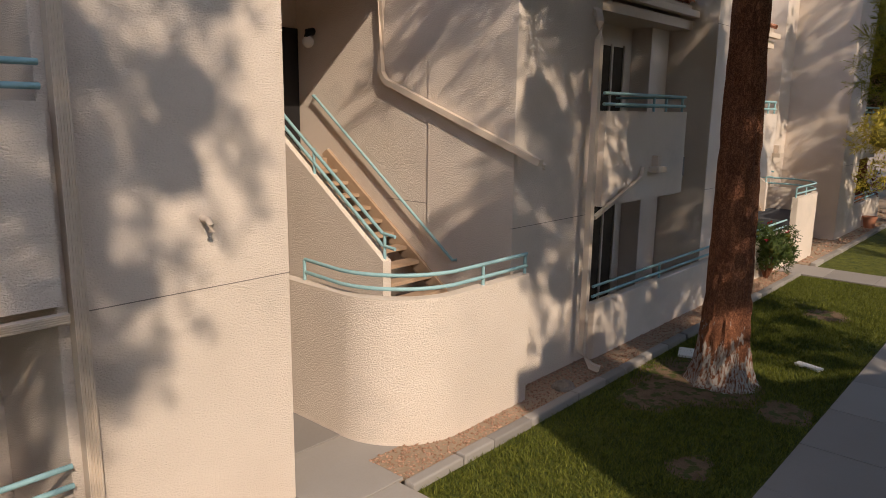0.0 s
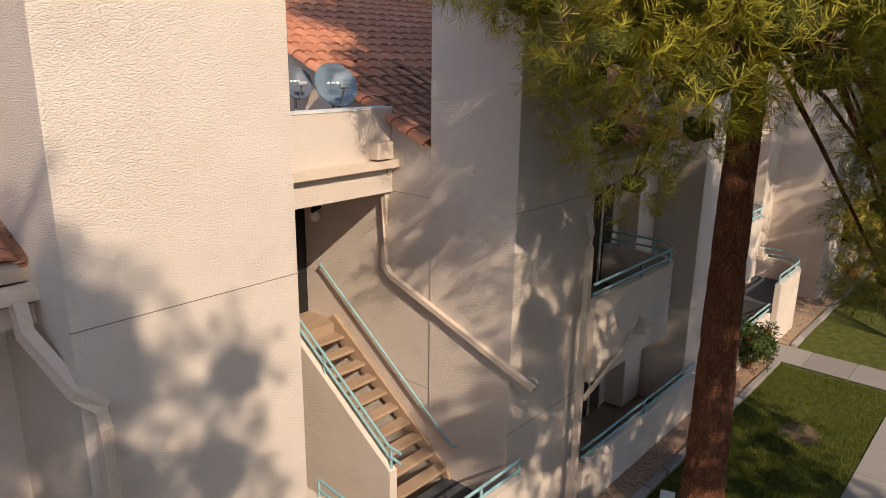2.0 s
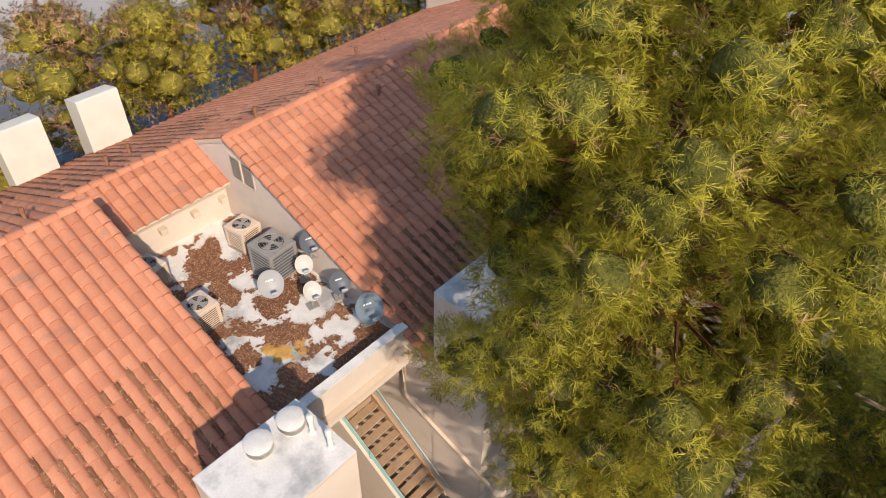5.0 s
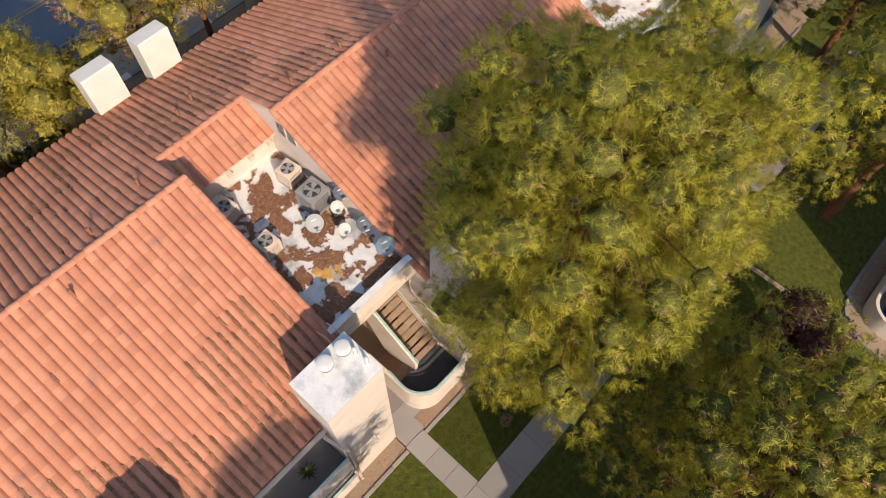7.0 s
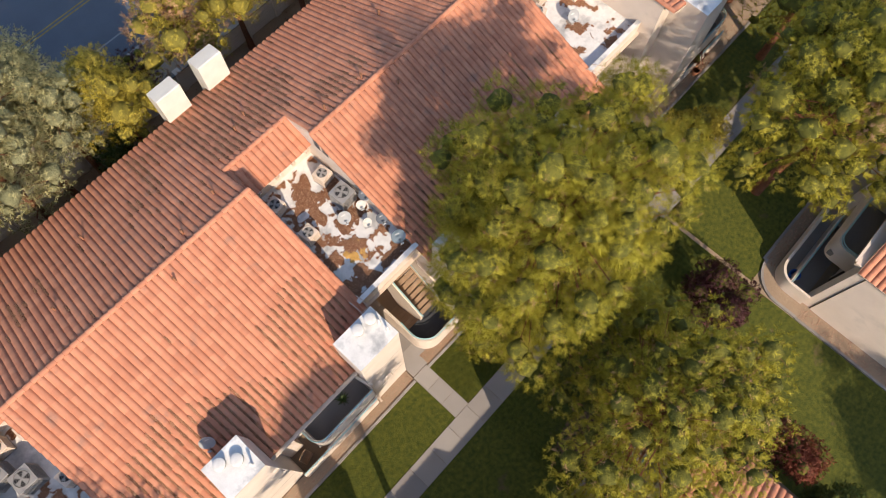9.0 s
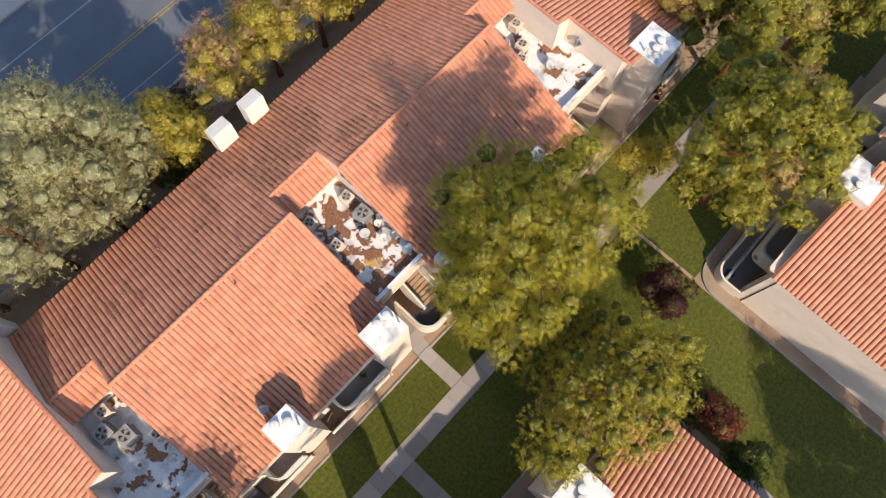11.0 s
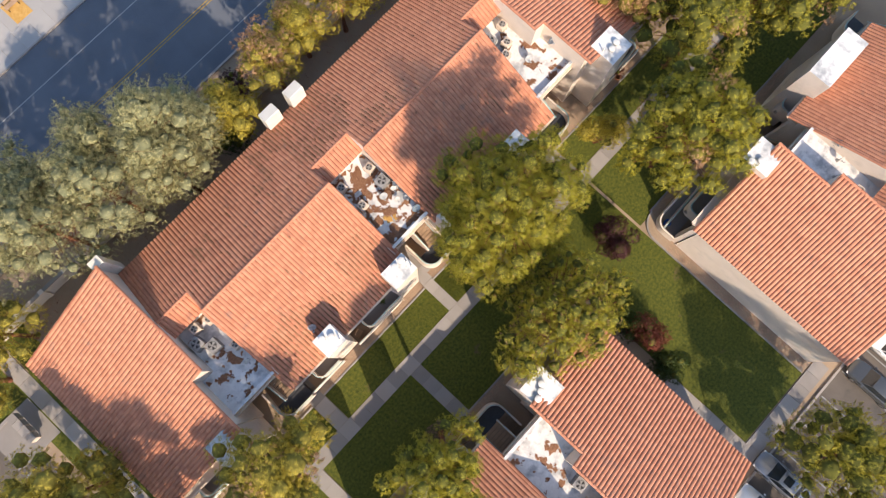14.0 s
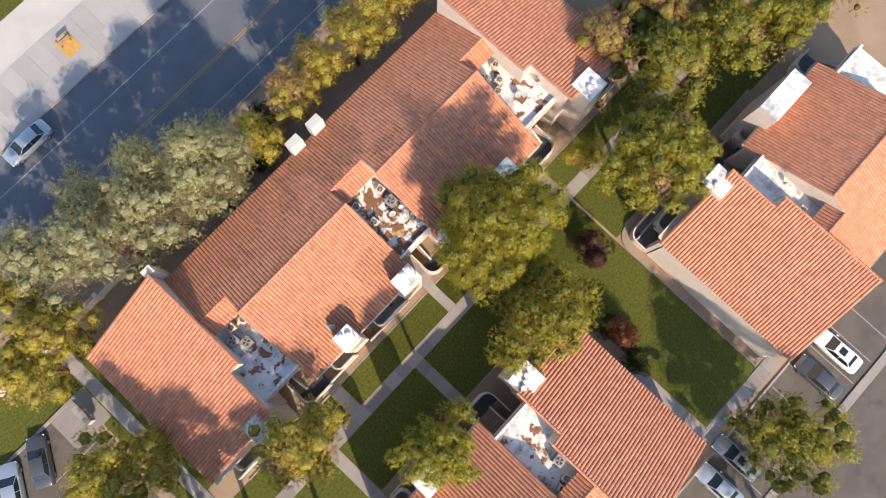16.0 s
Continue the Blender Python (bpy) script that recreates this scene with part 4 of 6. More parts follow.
def roof_fan(name, r, label):
    """A mushroom vent: a white lid over a wire-mesh skirt."""
    v = thing(name, (0, 0, -50), label, "roof vent", "roof vents")
    local(drum([(r * 0.6, 0), (r * 0.6, 0.1)]), "collar", GREY, v, "", True)
    skirt = bmesh.new()
    for k in range(40):
        t, u2 = 2 * math.pi * k / 40, 2 * math.pi * (k + 3) / 40
        for a, b in ((t, u2), (u2, t)):
            sweep(skirt, [(r * 0.96 * math.cos(a), r * 0.96 * math.sin(a), 0.03), (r * 0.96 * math.cos(b), r * 0.96 * math.sin(b), 0.21)], 0.004, 3)
    local(skirt, "screen", GREY, v, "wire mesh skirt")
    local(drum([(r * 0.97, 0.025), (r * 0.99, 0.03), (r * 0.99, 0.05)]), "lower_ring", ALUMINIUM, v)
    local(drum([(r, 0.19), (r * 1.03, 0.2), (r * 1.03, 0.235), (r * 0.9, 0.255), (r * 0.4, 0.27)]), "lid", ALUMINIUM, v, "pale weathered lid", True)
    return v


def pipe_vent(name, r, h, label, mat):
    v = thing(name, (0, 0, -50), label, "vent pipe", "vent pipes")
    local(drum([(r * 1.8, 0), (r * 1.2, 0.02), (r, 0.03), (r, h * 0.8)], 14), "pipe", mat, v, "", True)
    local(drum([(r * 1.35, h * 0.74), (r * 1.4, h * 0.78), (r * 1.4, h), (r * 1.1, h * 1.03)], 14), "cap", mat, v, "", True)
    return v


ALUMINIUM = material("weathered_aluminium", (0.60, 0.57, 0.53), (0.74, 0.71, 0.66), 0.5, metal=0.1, scale=6, bump=0.1)
fan_vent = roof_fan("roof_fan_vent", 0.24, "white mushroom roof vent with a wire mesh skirt")
flue = pipe_vent("flue_pipe", 0.045, 0.44, "pale painted flue pipe on the tower top", ALUMINIUM)
stub = pipe_vent("vent_stub", 0.045, 0.36, "small rusty vent pipe through the roof tiles", LITTER)
for x, y in ((2.98, 7.78), (3.62, 7.75), (-3.95, 7.95), (-3.4, 7.6), (15.3, 7.5), (14.9, 7.9)):
    lay(fan_vent, x, y, TOP + 0.02, 10 * x)
for x, y in ((3.78, 7.42), (3.80, 6.98), (-3.15, 7.1)):
    lay(flue, x, y, TOP + 0.02)
for x, y in ((4.0, -4.9), (3.6, -5.2), (3.1, -5.4), (24.9, 7.7), (25.4, 7.3), (26.0, 7.4), (25.9, -5.5), (26.4, -6.0), (-13.4, 7.6)):
    lay(fan_vent if y < 7.5 else flue, x, y, TOP + 0.02)
for x, y in ((-0.47, 14.35), (11.94, 14.21), (8.84, 15.6), (11.0, 15.53), (6.6, 18.78), (5.8, 18.4), (3.0, 16.2), (1.0, 15.64), (-4.5, 17.2), (-2.0, 19.5), (14.5, 18.0)):
    lay(stub, x, y, slope_z(y) + 0.02)

# access hooks at the parapet ends
for x, y in ((3.95, 8.9), (-8.0, 9.0), (19.7, 8.8)):
    hook = thing("roof_ladder", (x, y, 6.4), "pale metal roof access ladder hooked over the parapet", "ladder", "roof ladders")
    for dx in (-0.2, 0.2):
        part("ladder_side", sweep(bmesh.new(), [(x + dx, y + 0.4, 6.95), (x + dx, y - 0.1, 7.3), (x + dx, y - 0.28, 7.2), (x + dx, y - 0.3, 5.4)], 0.02, 6), TRIM, hook, "", True)
    for k in range(6):
        part("rung", sweep(bmesh.new(), [(x - 0.2, y - 0.3, 5.5 + 0.28 * k), (x + 0.2, y - 0.3, 5.5 + 0.28 * k)], 0.014, 6), TRIM, hook, "", True)


def litter_bed(name, x0, x1, y0, y1, z, cut, seed, mat=LITTER, label="brown pine needle litter on the flat roof", cell=0.05, scale=1.0):
    """Drifts of litter: a low uneven crust wherever a noise field is high, with loose needles on it."""
    nx, ny = int((x1 - x0) / cell), int((y1 - y0) / cell)
    g = np.random.RandomState(seed)
    field = lambda i, j: noise.fractal(Vector(((x0 + i * cell) * scale, (y0 + j * cell) * scale, seed)), 0.8, 2.0, 5) * 0.5
    idx, verts, faces = {}, [], []

    def vert(i, j):
        if (i, j) not in idx:
            idx[i, j] = len(verts)
            f = field(i, j) - cut
            verts.append((x0 + i * cell + g.uniform(-0.018, 0.018), y0 + j * cell + g.uniform(-0.018, 0.018), z + min(0.035, max(0.004, 0.12 * f)) + g.uniform(0, 0.012)))
        return idx[i, j]
    for i in range(nx):
        for j in range(ny):
            if field(i + 0.5, j + 0.5) > cut:
                faces.append([vert(i, j), vert(i + 1, j), vert(i + 1, j + 1), vert(i, j + 1)])
    if faces:
        bed = tagged(raw(name, verts, faces, mat, None, kind="stuff"), label, "litter")
        spots = []
        for f in faces:
            p = Vector(verts[f[0]])
            spots += [p + Vector((dice.uniform(-0.03, 0.08), dice.uniform(-0.03, 0.08), dice.uniform(0.008, 0.02))) for _ in range(2)]
        if mat is LITTER:
            strew("loose_needles", spots, Vector((1, 0, 0)), Vector((0, 1, 0)), Vector((0, 0, 1)), bed)


litter_bed("pine_litter", 4.1, 7.5, 9.2, 15.6, F + 0.004, -0.02, 11, scale=1.1)
litter_bed("ochre_stain", 5.1, 6.1, 10.3, 11.2, F + 0.002, 0.02, 5, STAIN, "ochre needle stain on the white roofing", 0.04, 2.0)
litter_bed("pine_litter", -11.8, -8.1, 9.2, 15.6, F + 0.004, 0.14, 12)
litter_bed("pine_litter", 19.8, 23.3, 9.2, 15.6, F + 0.004, 0.17, 13)
litter_bed("pine_litter", -2.2, 2.2, -13.2, -6.8, F + 0.004, 0.16, 14)

# ---------------------------------------------------------------- ground
tagged(part("ground", box(-900, 900, -900, 900, -0.6, -0.05), EARTH, None), "bare dry earth with sparse litter", "ground", kind="structure")


def sheet(name, x0, x1, y0, y1, z, mat, label, category):
    return tagged(part(name, box(x0, x1, y0, y1, -0.3, z), mat, None), label, category, kind="structure")


LAWN = "mown green lawn with bare brown patches"
sheet("lawn", -7.6, 3.96, 3.18, 5.8, -0.01, GRASS, LAWN, "lawn")
sheet("lawn", 4.9, 18.7, 3.18, 5.8, -0.01, GRASS, LAWN, "lawn")
sheet("lawn", -0.7, 19.7, -3.3, 1.95, -0.01, GRASS, LAWN, "lawn")
sheet("lawn", 12.4, 19.7, -21.0, -3.3, -0.01, GRASS, LAWN, "lawn")
sheet("lawn", -11.7, -1.85, -3.3, 1.95, -0.01, GRASS, LAWN, "lawn")
sheet("lawn", -30, -12.9, -3.3, 1.95, -0.01, GRASS, LAWN, "lawn")
sheet("lawn", -30, -8.9, 3.18, 5.8, -0.01, GRASS, LAWN, "lawn")
sheet("lawn", -34, -23.5, 22.65, 30.5, -0.022, GRASS, LAWN, "lawn")
sheet("lawn", -22.1, -19.9, 24.05, 30.5, -0.022, GRASS, LAWN, "lawn")
sheet("lawn", -24.5, -20.6, 8, 24, -0.012, GRASS, LAWN, "lawn")
sheet("lawn", 19.95, 60, -3.6, 1.94, -0.01, GRASS, "shaded green lawn under the pines", "lawn")
sheet("lawn", 20.0, 60, 3.2, 5.8, -0.01, GRASS, LAWN, "lawn")
sheet("lawn", -900, 900, 54, 59, -0.03, GRASS, "green verge beyond the street", "lawn")
sheet("road", -900, 900, 31.5, 44.0, -0.03, ASPHALT, "grey asphalt street with a double yellow line", "road")
sheet("sand_verge", -900, 900, 49.9, 54, 0.06, SAND, "pale sandy verge", "verge")
sheet("car_park", -12, 80, -34, -23.0, -0.02, WORN_ASPHALT, "worn asphalt car park with white stall lines", "car park")
sheet("drive", -12, 80, -60, -31.5, -0.018, WORN_ASPHALT, "dark asphalt drive", "road")
sheet("car_park", -42, -25.5, 8, 22.3, -0.02, WORN_ASPHALT, "worn asphalt car park", "car park")

for name, x0, x1, y0, y1, mat, label in (("yellow_line", -300, 300, 36.26, 36.36, LINE_YELLOW, "worn yellow centre line"), ("yellow_line", -300, 300, 36.50, 36.60, LINE_YELLOW, "worn yellow centre line"),
                                         ("white_line", -300, 300, 40.85, 40.97, LINE_WHITE, "worn white edge line"), ("white_line", -300, 300, 33.0, 33.1, LINE_WHITE, "worn white edge line")):
    tagged(part(name, box(x0, x1, y0, y1, -0.031, -0.026), mat, None), label, "road marking", kind="structure")
for i in range(-2, 9):
    x = 8.6 + 2.7 * i
    tagged(part("stall_line", box(x - 0.05, x + 0.05, -28.6, -23.3, -0.021, -0.016), LINE_WHITE, None), "white painted parking stall line", "road marking", "stall lines", "structure")
for i in range(4):
    tagged(part("stall_line", box(-41, -36, 10 + 2.7 * i, 10.1 + 2.7 * i, -0.021, -0.016), LINE_WHITE, None), "white painted parking stall line", "road marking", "stall lines", "structure")
    tagged(part("stall_line", box(-31, -26, 10 + 2.7 * i, 10.1 + 2.7 * i, -0.021, -0.016), LINE_WHITE, None), "white painted parking stall line", "road marking", "stall lines", "structure")


PAVE = material("street_concrete", (0.29, 0.275, 0.262), (0.41, 0.39, 0.37), 0.9, fine=40, bump=0.2, depth=0.004, scale=0.5, random_by="object", sway=0.3)


def paving(name, x0, x1, y0, y1, along, pitch, z=0.02, label="pale concrete footpath of square slabs", mat=None):
    """A footpath of slabs with open joints."""
    path = tagged(part(name, box(x0, x1, y0, y1, -0.25, z - 0.03), EARTH, None), label, "footpath", kind="structure")
    n = max(1, round(((x1 - x0) if along == "x" else (y1 - y0)) / pitch))
    for i in range(n):
        a, b = i / n, (i + 1) / n
        dims = (x0 + (x1 - x0) * a + 0.006, x0 + (x1 - x0) * b - 0.006, y0, y1) if along == "x" else (x0, x1, y0 + (y1 - y0) * a + 0.006, y0 + (y1 - y0) * b - 0.006)
        part("slab", box(*dims, z - 0.06, z + dice.uniform(-0.003, 0.004), bevel=0.008), mat or CONCRETE, path)


paving("footpath", -32.0, 40.2, 1.95, 3.17, "x", 1.37)
paving("footpath", 3.98, 4.92, 3.18, 6.05, "y", 1.0, 0.03)
paving("footpath", 4.02, 5.60, 6.06, 11.1, "y", 1.3, 0.03)
paving("footpath", -8.86, -7.65, 3.18, 8.2, "y", 1.2)
paving("footpath", -1.83, -0.72, -4.2, 1.94, "y", 1.2)
paving("footpath", -12.9, -11.75, -4.2, 1.94, "y", 1.2)
paving("footpath", 18.75, 19.95, 3.18, 6.4, "y", 1.2)
paving("footpath", 11.3, 12.35, -21.2, -12, "y", 1.2)
paving("footpath", 11.3, 21.5, -22.4, -21.1, "x", 1.3)
paving("footpath", -23.4, -22.2, 6, 30, "y", 1.25)
paving("pavement", -70, 60, 44.15, 46.2, "x", 1.6, 0.1, "pale concrete street pavement", PAVE)
paving("pavement", -40, 30, 46.2, 49.9, "x", 1.8, 0.1, "pale concrete slabs beside the pavement", PAVE)


def kerb(x0, x1, y0, y1, z, pitch, label="cracked concrete garden kerb"):
    """A kerb of short lengths, each a little out of line."""
    k = thing("kerb", ((x0 + x1) / 2, (y0 + y1) / 2, 0), label, "kerb", "", "structure")
    along_x = (x1 - x0) > (y1 - y0)
    n = max(1, round(max(x1 - x0, y1 - y0) / pitch))
    cuts = [0.0] + [(i + dice.uniform(-0.25, 0.25)) / n for i in range(1, n)] + [1.0]
    for a, b in zip(cuts, cuts[1:]):
        j, dz = dice.uniform(-0.012, 0.012), dice.uniform(-0.012, 0.012)
        dims = (x0 + (x1 - x0) * a + 0.004, x0 + (x1 - x0) * b - 0.004, y0 + j, y1 + j) if along_x else (x0 + j, x1 + j, y0 + (y1 - y0) * a + 0.004, y0 + (y1 - y0) * b - 0.004)
        part("kerb_stone", box(*dims, -0.1, z + dz, bevel=0.022), CONCRETE, k)


kerb(-7.6, 3.95, 5.80, 5.95, 0.09, 0.95)
kerb(4.92, 18.7, 5.80, 5.95, 0.09, 0.75)
kerb(20.0, 34, 5.80, 5.95, 0.09, 0.95)
kerb(-19, -8.9, 5.80, 5.95, 0.09, 0.95)
kerb(19.72, 19.86, -20.9, -6.4, 0.09, 0.95)
kerb(-10, 11, -3.45, -3.3, 0.09, 1.0)
kerb(21.4, 40, -3.45, -3.3, 0.09, 1.0)
kerb(-120, 120, 43.98, 44.14, 0.12, 3.0, "concrete street kerb")
kerb(-120, 120, 31.3, 31.5, 0.12, 3.0, "concrete street kerb")
kerb(5, 60, -23.1, -22.9, 0.1, 2.0, "concrete car park kerb")
kerb(5, 60, -29.7, -28.9, 0.1, 2.4, "concrete strip at the end of the stalls")
kerb(-35, -25.5, 22.3, 22.6, 0.12, 2.0, "concrete car park kerb")


def gravel(name, x0, x1, y0, y1, z, count, size, seed, label="loose reddish gravel along the wall"):
    """Loose stones on a bed of fines."""
    g = np.random.RandomState(seed)
    bed = tagged(part(name, box(x0, x1, y0, y1, -0.2, z), EARTH, None), label, "gravel", kind="structure")
    octa = np.array([(1, 0, 0), (-1, 0, 0), (0, 1, 0), (0, -1, 0), (0, 0, 1), (0, 0, -1)], float)
    tri = np.array([(0, 2, 4), (2, 1, 4), (1, 3, 4), (3, 0, 4), (2, 0, 5), (1, 2, 5), (3, 1, 5), (0, 3, 5)])
    c = np.stack([g.uniform(x0, x1, count), g.uniform(y0, y1, count), np.full(count, z) + g.uniform(-0.004, 0.012, count)], 1)
    s = size * g.uniform(0.5, 1.3, (count, 1, 1)) * g.uniform(0.6, 1.2, (count, 6, 1))
    a = g.uniform(0, 6.28, count)
    rot = np.zeros((count, 3, 3))
    rot[:, 0, 0], rot[:, 0, 1], rot[:, 1, 0], rot[:, 1, 1], rot[:, 2, 2] = np.cos(a), -np.sin(a), np.sin(a), np.cos(a), 0.7
    v = c[:, None] + np.einsum("nij,kj->nki", rot, octa) * s
    raw("stones", v.reshape(-1, 3), (np.arange(count)[:, None, None] * 6 + tri[None]).reshape(-1, 3), GRAVEL, bed, kind="stuff")


gravel("gravel_strip", 5.02, 18.6, 5.95, 6.6, 0.03, 6000, 0.020, 1)
gravel("gravel_strip", -7.6, 3.96, 5.95, 6.7, 0.03, 1500, 0.026, 2)
gravel("gravel_strip", 19.86, 20.8, -20.9, -6.4, 0.03, 1200, 0.04, 3)
gravel("gravel_strip", 20.0, 34, 5.95, 7.6, 0.03, 900, 0.045, 4)
gravel("gravel_strip", -10, 11, -4.2, -3.45, 0.03, 1500, 0.04, 5)
gravel("gravel_strip", 21.3, 40, -4.1, -3.45, 0.03, 1500, 0.04, 7)
gravel("gravel_bed", -20, 40, 22.2, 27, 0.0, 1500, 0.07, 6, "grey-brown gravel between the building and the street wall")


def bare_patch(x, y, r, seed):
    """Trodden soil with an uneven edge, just over the lawn."""
    bm = bmesh.new()
    n = 40
    rim = [bm.verts.new((x + (r * (1 + 0.45 * noise.noise(Vector((math.cos(t) * 1.6, math.sin(t) * 1.6, seed))))) * math.cos(t) * 1.25, y + (r * (1 + 0.45 * noise.noise(Vector((math.cos(t) * 1.6, math.sin(t) * 1.6, seed + 5))))) * math.sin(t), -0.007 + 0.0006 * seed)) for t in (2 * math.pi * k / n for k in range(n))]
    bm.faces.new(rim)
    bmesh.ops.triangulate(bm, faces=bm.faces[:])
    tagged(part("bare_soil", bm, SOIL, None), "bare brown trodden soil in the lawn", "soil", "", "structure")


SOIL = material("trodden_soil", (0.10, 0.062, 0.036), (0.20, 0.13, 0.08), 0.95, scale=5, fine=50, bump=0.6, depth=0.02, spots=(0.06, 0.07, 0.015), spot_scale=6, spot_cut=(0.5, 0.56))
BARE = ((10.0, 4.9, 0.85, 1), (9.0, 5.15, 0.45, 2), (9.7, 3.6, 0.35, 3), (7.4, 3.9, 0.25, 4), (15.2, 4.4, 0.4, 5), (-3.6, -2.6, 0.9, 6), (7.4, -2.0, 1.0, 7))
for spot in BARE:
    bare_patch(*spot)


def blades(name, areas, per_m2, size, seed):
    g = np.random.RandomState(seed)
    pts = np.concatenate([np.stack([g.uniform(x0, x1, int((x1 - x0) * (y1 - y0) * per_m2)), g.uniform(y0, y1, int((x1 - x0) * (y1 - y0) * per_m2))], 1) for x0, x1, y0, y1 in areas])
    thin = np.array([noise.noise(Vector((x * 0.5, y * 0.5, 9))) for x, y in pts])
    pts = pts[thin > g.uniform(-0.75, -0.2, len(pts))]
    for bx, by, br, _ in BARE:
        pts = pts[np.hypot((pts[:, 0] - bx) / 1.25, pts[:, 1] - by) > br * g.uniform(0.7, 1.15, len(pts))]
    n = len(pts)
    a, h = g.uniform(0, 6.28, n), size * g.uniform(0.5, 1.3, n)
    w = 0.0075
    base = np.stack([pts[:, 0], pts[:, 1], np.full(n, -0.012)], 1)
    side = np.stack([np.cos(a), np.sin(a), np.zeros(n)], 1) * w
    tip = base + np.stack([g.normal(0, 0.5, n) * h, g.normal(0, 0.5, n) * h, h], 1)
    v = np.stack([base - side, base + side, tip], 1).reshape(-1, 3)
    tagged(raw(name, v, np.arange(len(v)).reshape(-1, 3), BLADES, None, kind="stuff"), "short mown grass blades", "grass")


blades("grass", [(4.95, 18.6, 3.2, 5.78)], 2600, 0.05, 1)
blades("grass", [(-2.5, 3.9, 3.2, 5.78), (5, 19.6, -2.5, 1.9)], 700, 0.06, 2)

# the wall along the street
street_wall = thing("boundary_wall", (10, 27.2, 0), "pale block boundary wall along the street", "wall", "", "structure")
for i in range(-18, 24):
    x = i * 2.4
    for r in range(4):
        part("wall_panel", box(x + 0.015, x + 2.385, 27.2, 27.38, 0.40 * r - 0.05, 0.40 * r + 0.34, bevel=0.01), STUCCO, street_wall)
    part("pilaster", box(x - 0.2, x + 0.2, 27.1, 27.48, -0.1, 1.66, bevel=0.015), STUCCO, street_wall)
    part("coping", box(x + 0.2, x + 2.2, 27.14, 27.44, 1.54, 1.62, bevel=0.015), CONCRETE, street_wall)

# ---------------------------------------------------------------- trees
def ball(level):
    bm = bmesh.new()
    bmesh.ops.create_icosphere(bm, subdivisions=level, radius=1.0)
    found = np.array([tuple(v.co) for v in bm.verts]), np.array([[v.index for v in f.verts] for f in bm.faces])
    bm.free()
    return found


LUMP_V, LUMP_F = ball(2)
NUB_V, NUB_F = ball(1)


def foliage(parent, name, centres, radii, tufts, needles, length, width, mat, seed, flat=0.78, lift=0.6, twig=0.5, dense=0.0):
    """Pompoms of needles or leaves over cloud-like clumps: each bursts from the last stretch of a twig. The shading follows the clumps' rounding."""
    g = np.random.RandomState(seed)
    weight = radii ** 2 / (radii ** 2).sum()
    which = np.sort(g.choice(len(radii), tufts, p=weight))
    count = np.bincount(which, minlength=len(radii))
    k = np.arange(tufts) - np.concatenate([[0], np.cumsum(count)])[which]
    zz = np.clip(1 - (1 + lift) * (k + g.uniform(0.1, 0.9, tufts)) / count[which], -1, 1)
    a = k * 2.39996 + which + g.normal(size=tufts) * 0.25
    way = np.stack([np.sqrt(1 - zz ** 2) * np.cos(a), np.sqrt(1 - zz ** 2) * np.sin(a), zz], 1)
    r = radii[which] * g.uniform(0.70, 1.08, tufts)
    root = centres[which] + way * r[:, None] * np.array([1, 1, flat])
    axis = way + np.array([0, 0, 0.30]) + g.normal(size=way.shape) * 0.28
    axis /= np.linalg.norm(axis, axis=1)[:, None]
    burst = length * g.uniform(0.75, 1.25, (tufts, 1, 1))
    u = g.uniform(-1.0, 1.0, (tufts, needles, 1))
    radial = g.normal(size=(tufts, needles, 3))
    radial -= (radial * axis[:, None]).sum(2, keepdims=True) * axis[:, None]
    radial /= np.linalg.norm(radial, axis=2)[..., None]
    d = axis[:, None] * (0.35 + 0.65 * np.maximum(u, 0)) + radial * g.uniform(0.35, 1.0, (tufts, needles, 1))
    d /= np.linalg.norm(d, axis=2)[..., None]
    base = root[:, None] + axis[:, None] * u * burst * twig
    tip = base + d * burst * g.uniform(0.6, 1.0, (tufts, needles, 1))
    tip[..., 2] -= 0.10 * burst[..., 0] * g.uniform(0, 1, (tufts, needles))
    side = np.cross(d, g.normal(size=d.shape))
    side /= np.linalg.norm(side, axis=2)[..., None] + 1e-6
    out = way[:, None] * 0.9 + d * 0.55 + g.normal(size=d.shape) * 0.22
    out /= np.linalg.norm(out, axis=2)[..., None]
    turned = (np.cross(side, d) * out).sum(2, keepdims=True) < 0
    side = np.where(turned, -side, side)
    broad = g.uniform(size=(tufts, needles, 1)) < 0.5
    near_end, far_end = np.where(broad, tip, base), np.where(broad, base, tip)
    side = np.where(broad, -side, side)
    verts = np.stack([near_end - side * width / 2, near_end + side * width / 2, far_end], axis=2).reshape(-1, 3)
    faces = np.arange(len(verts)).reshape(-1, 3)
    # dense: solid lumps in shaded leaf colour, added to close the clumps
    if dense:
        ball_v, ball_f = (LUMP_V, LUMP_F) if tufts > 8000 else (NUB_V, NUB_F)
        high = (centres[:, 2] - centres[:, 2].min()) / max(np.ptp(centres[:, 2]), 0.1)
        heart_size = radii * dense * np.clip(0.35 + 1.6 * high, 0.35, 1.0)  # smaller cores in the lowest boughs, which show from below
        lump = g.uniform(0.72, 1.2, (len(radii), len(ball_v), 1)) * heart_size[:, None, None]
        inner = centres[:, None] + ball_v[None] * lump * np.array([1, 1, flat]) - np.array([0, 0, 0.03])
        heart = {"olive_leaves": OLIVE_SHADE_CORE, "yellow_needles": GOLD_SHADE_CORE, "dry_needles": GOLD_SHADE_CORE}.get(mat.name, SHADE_CORE)
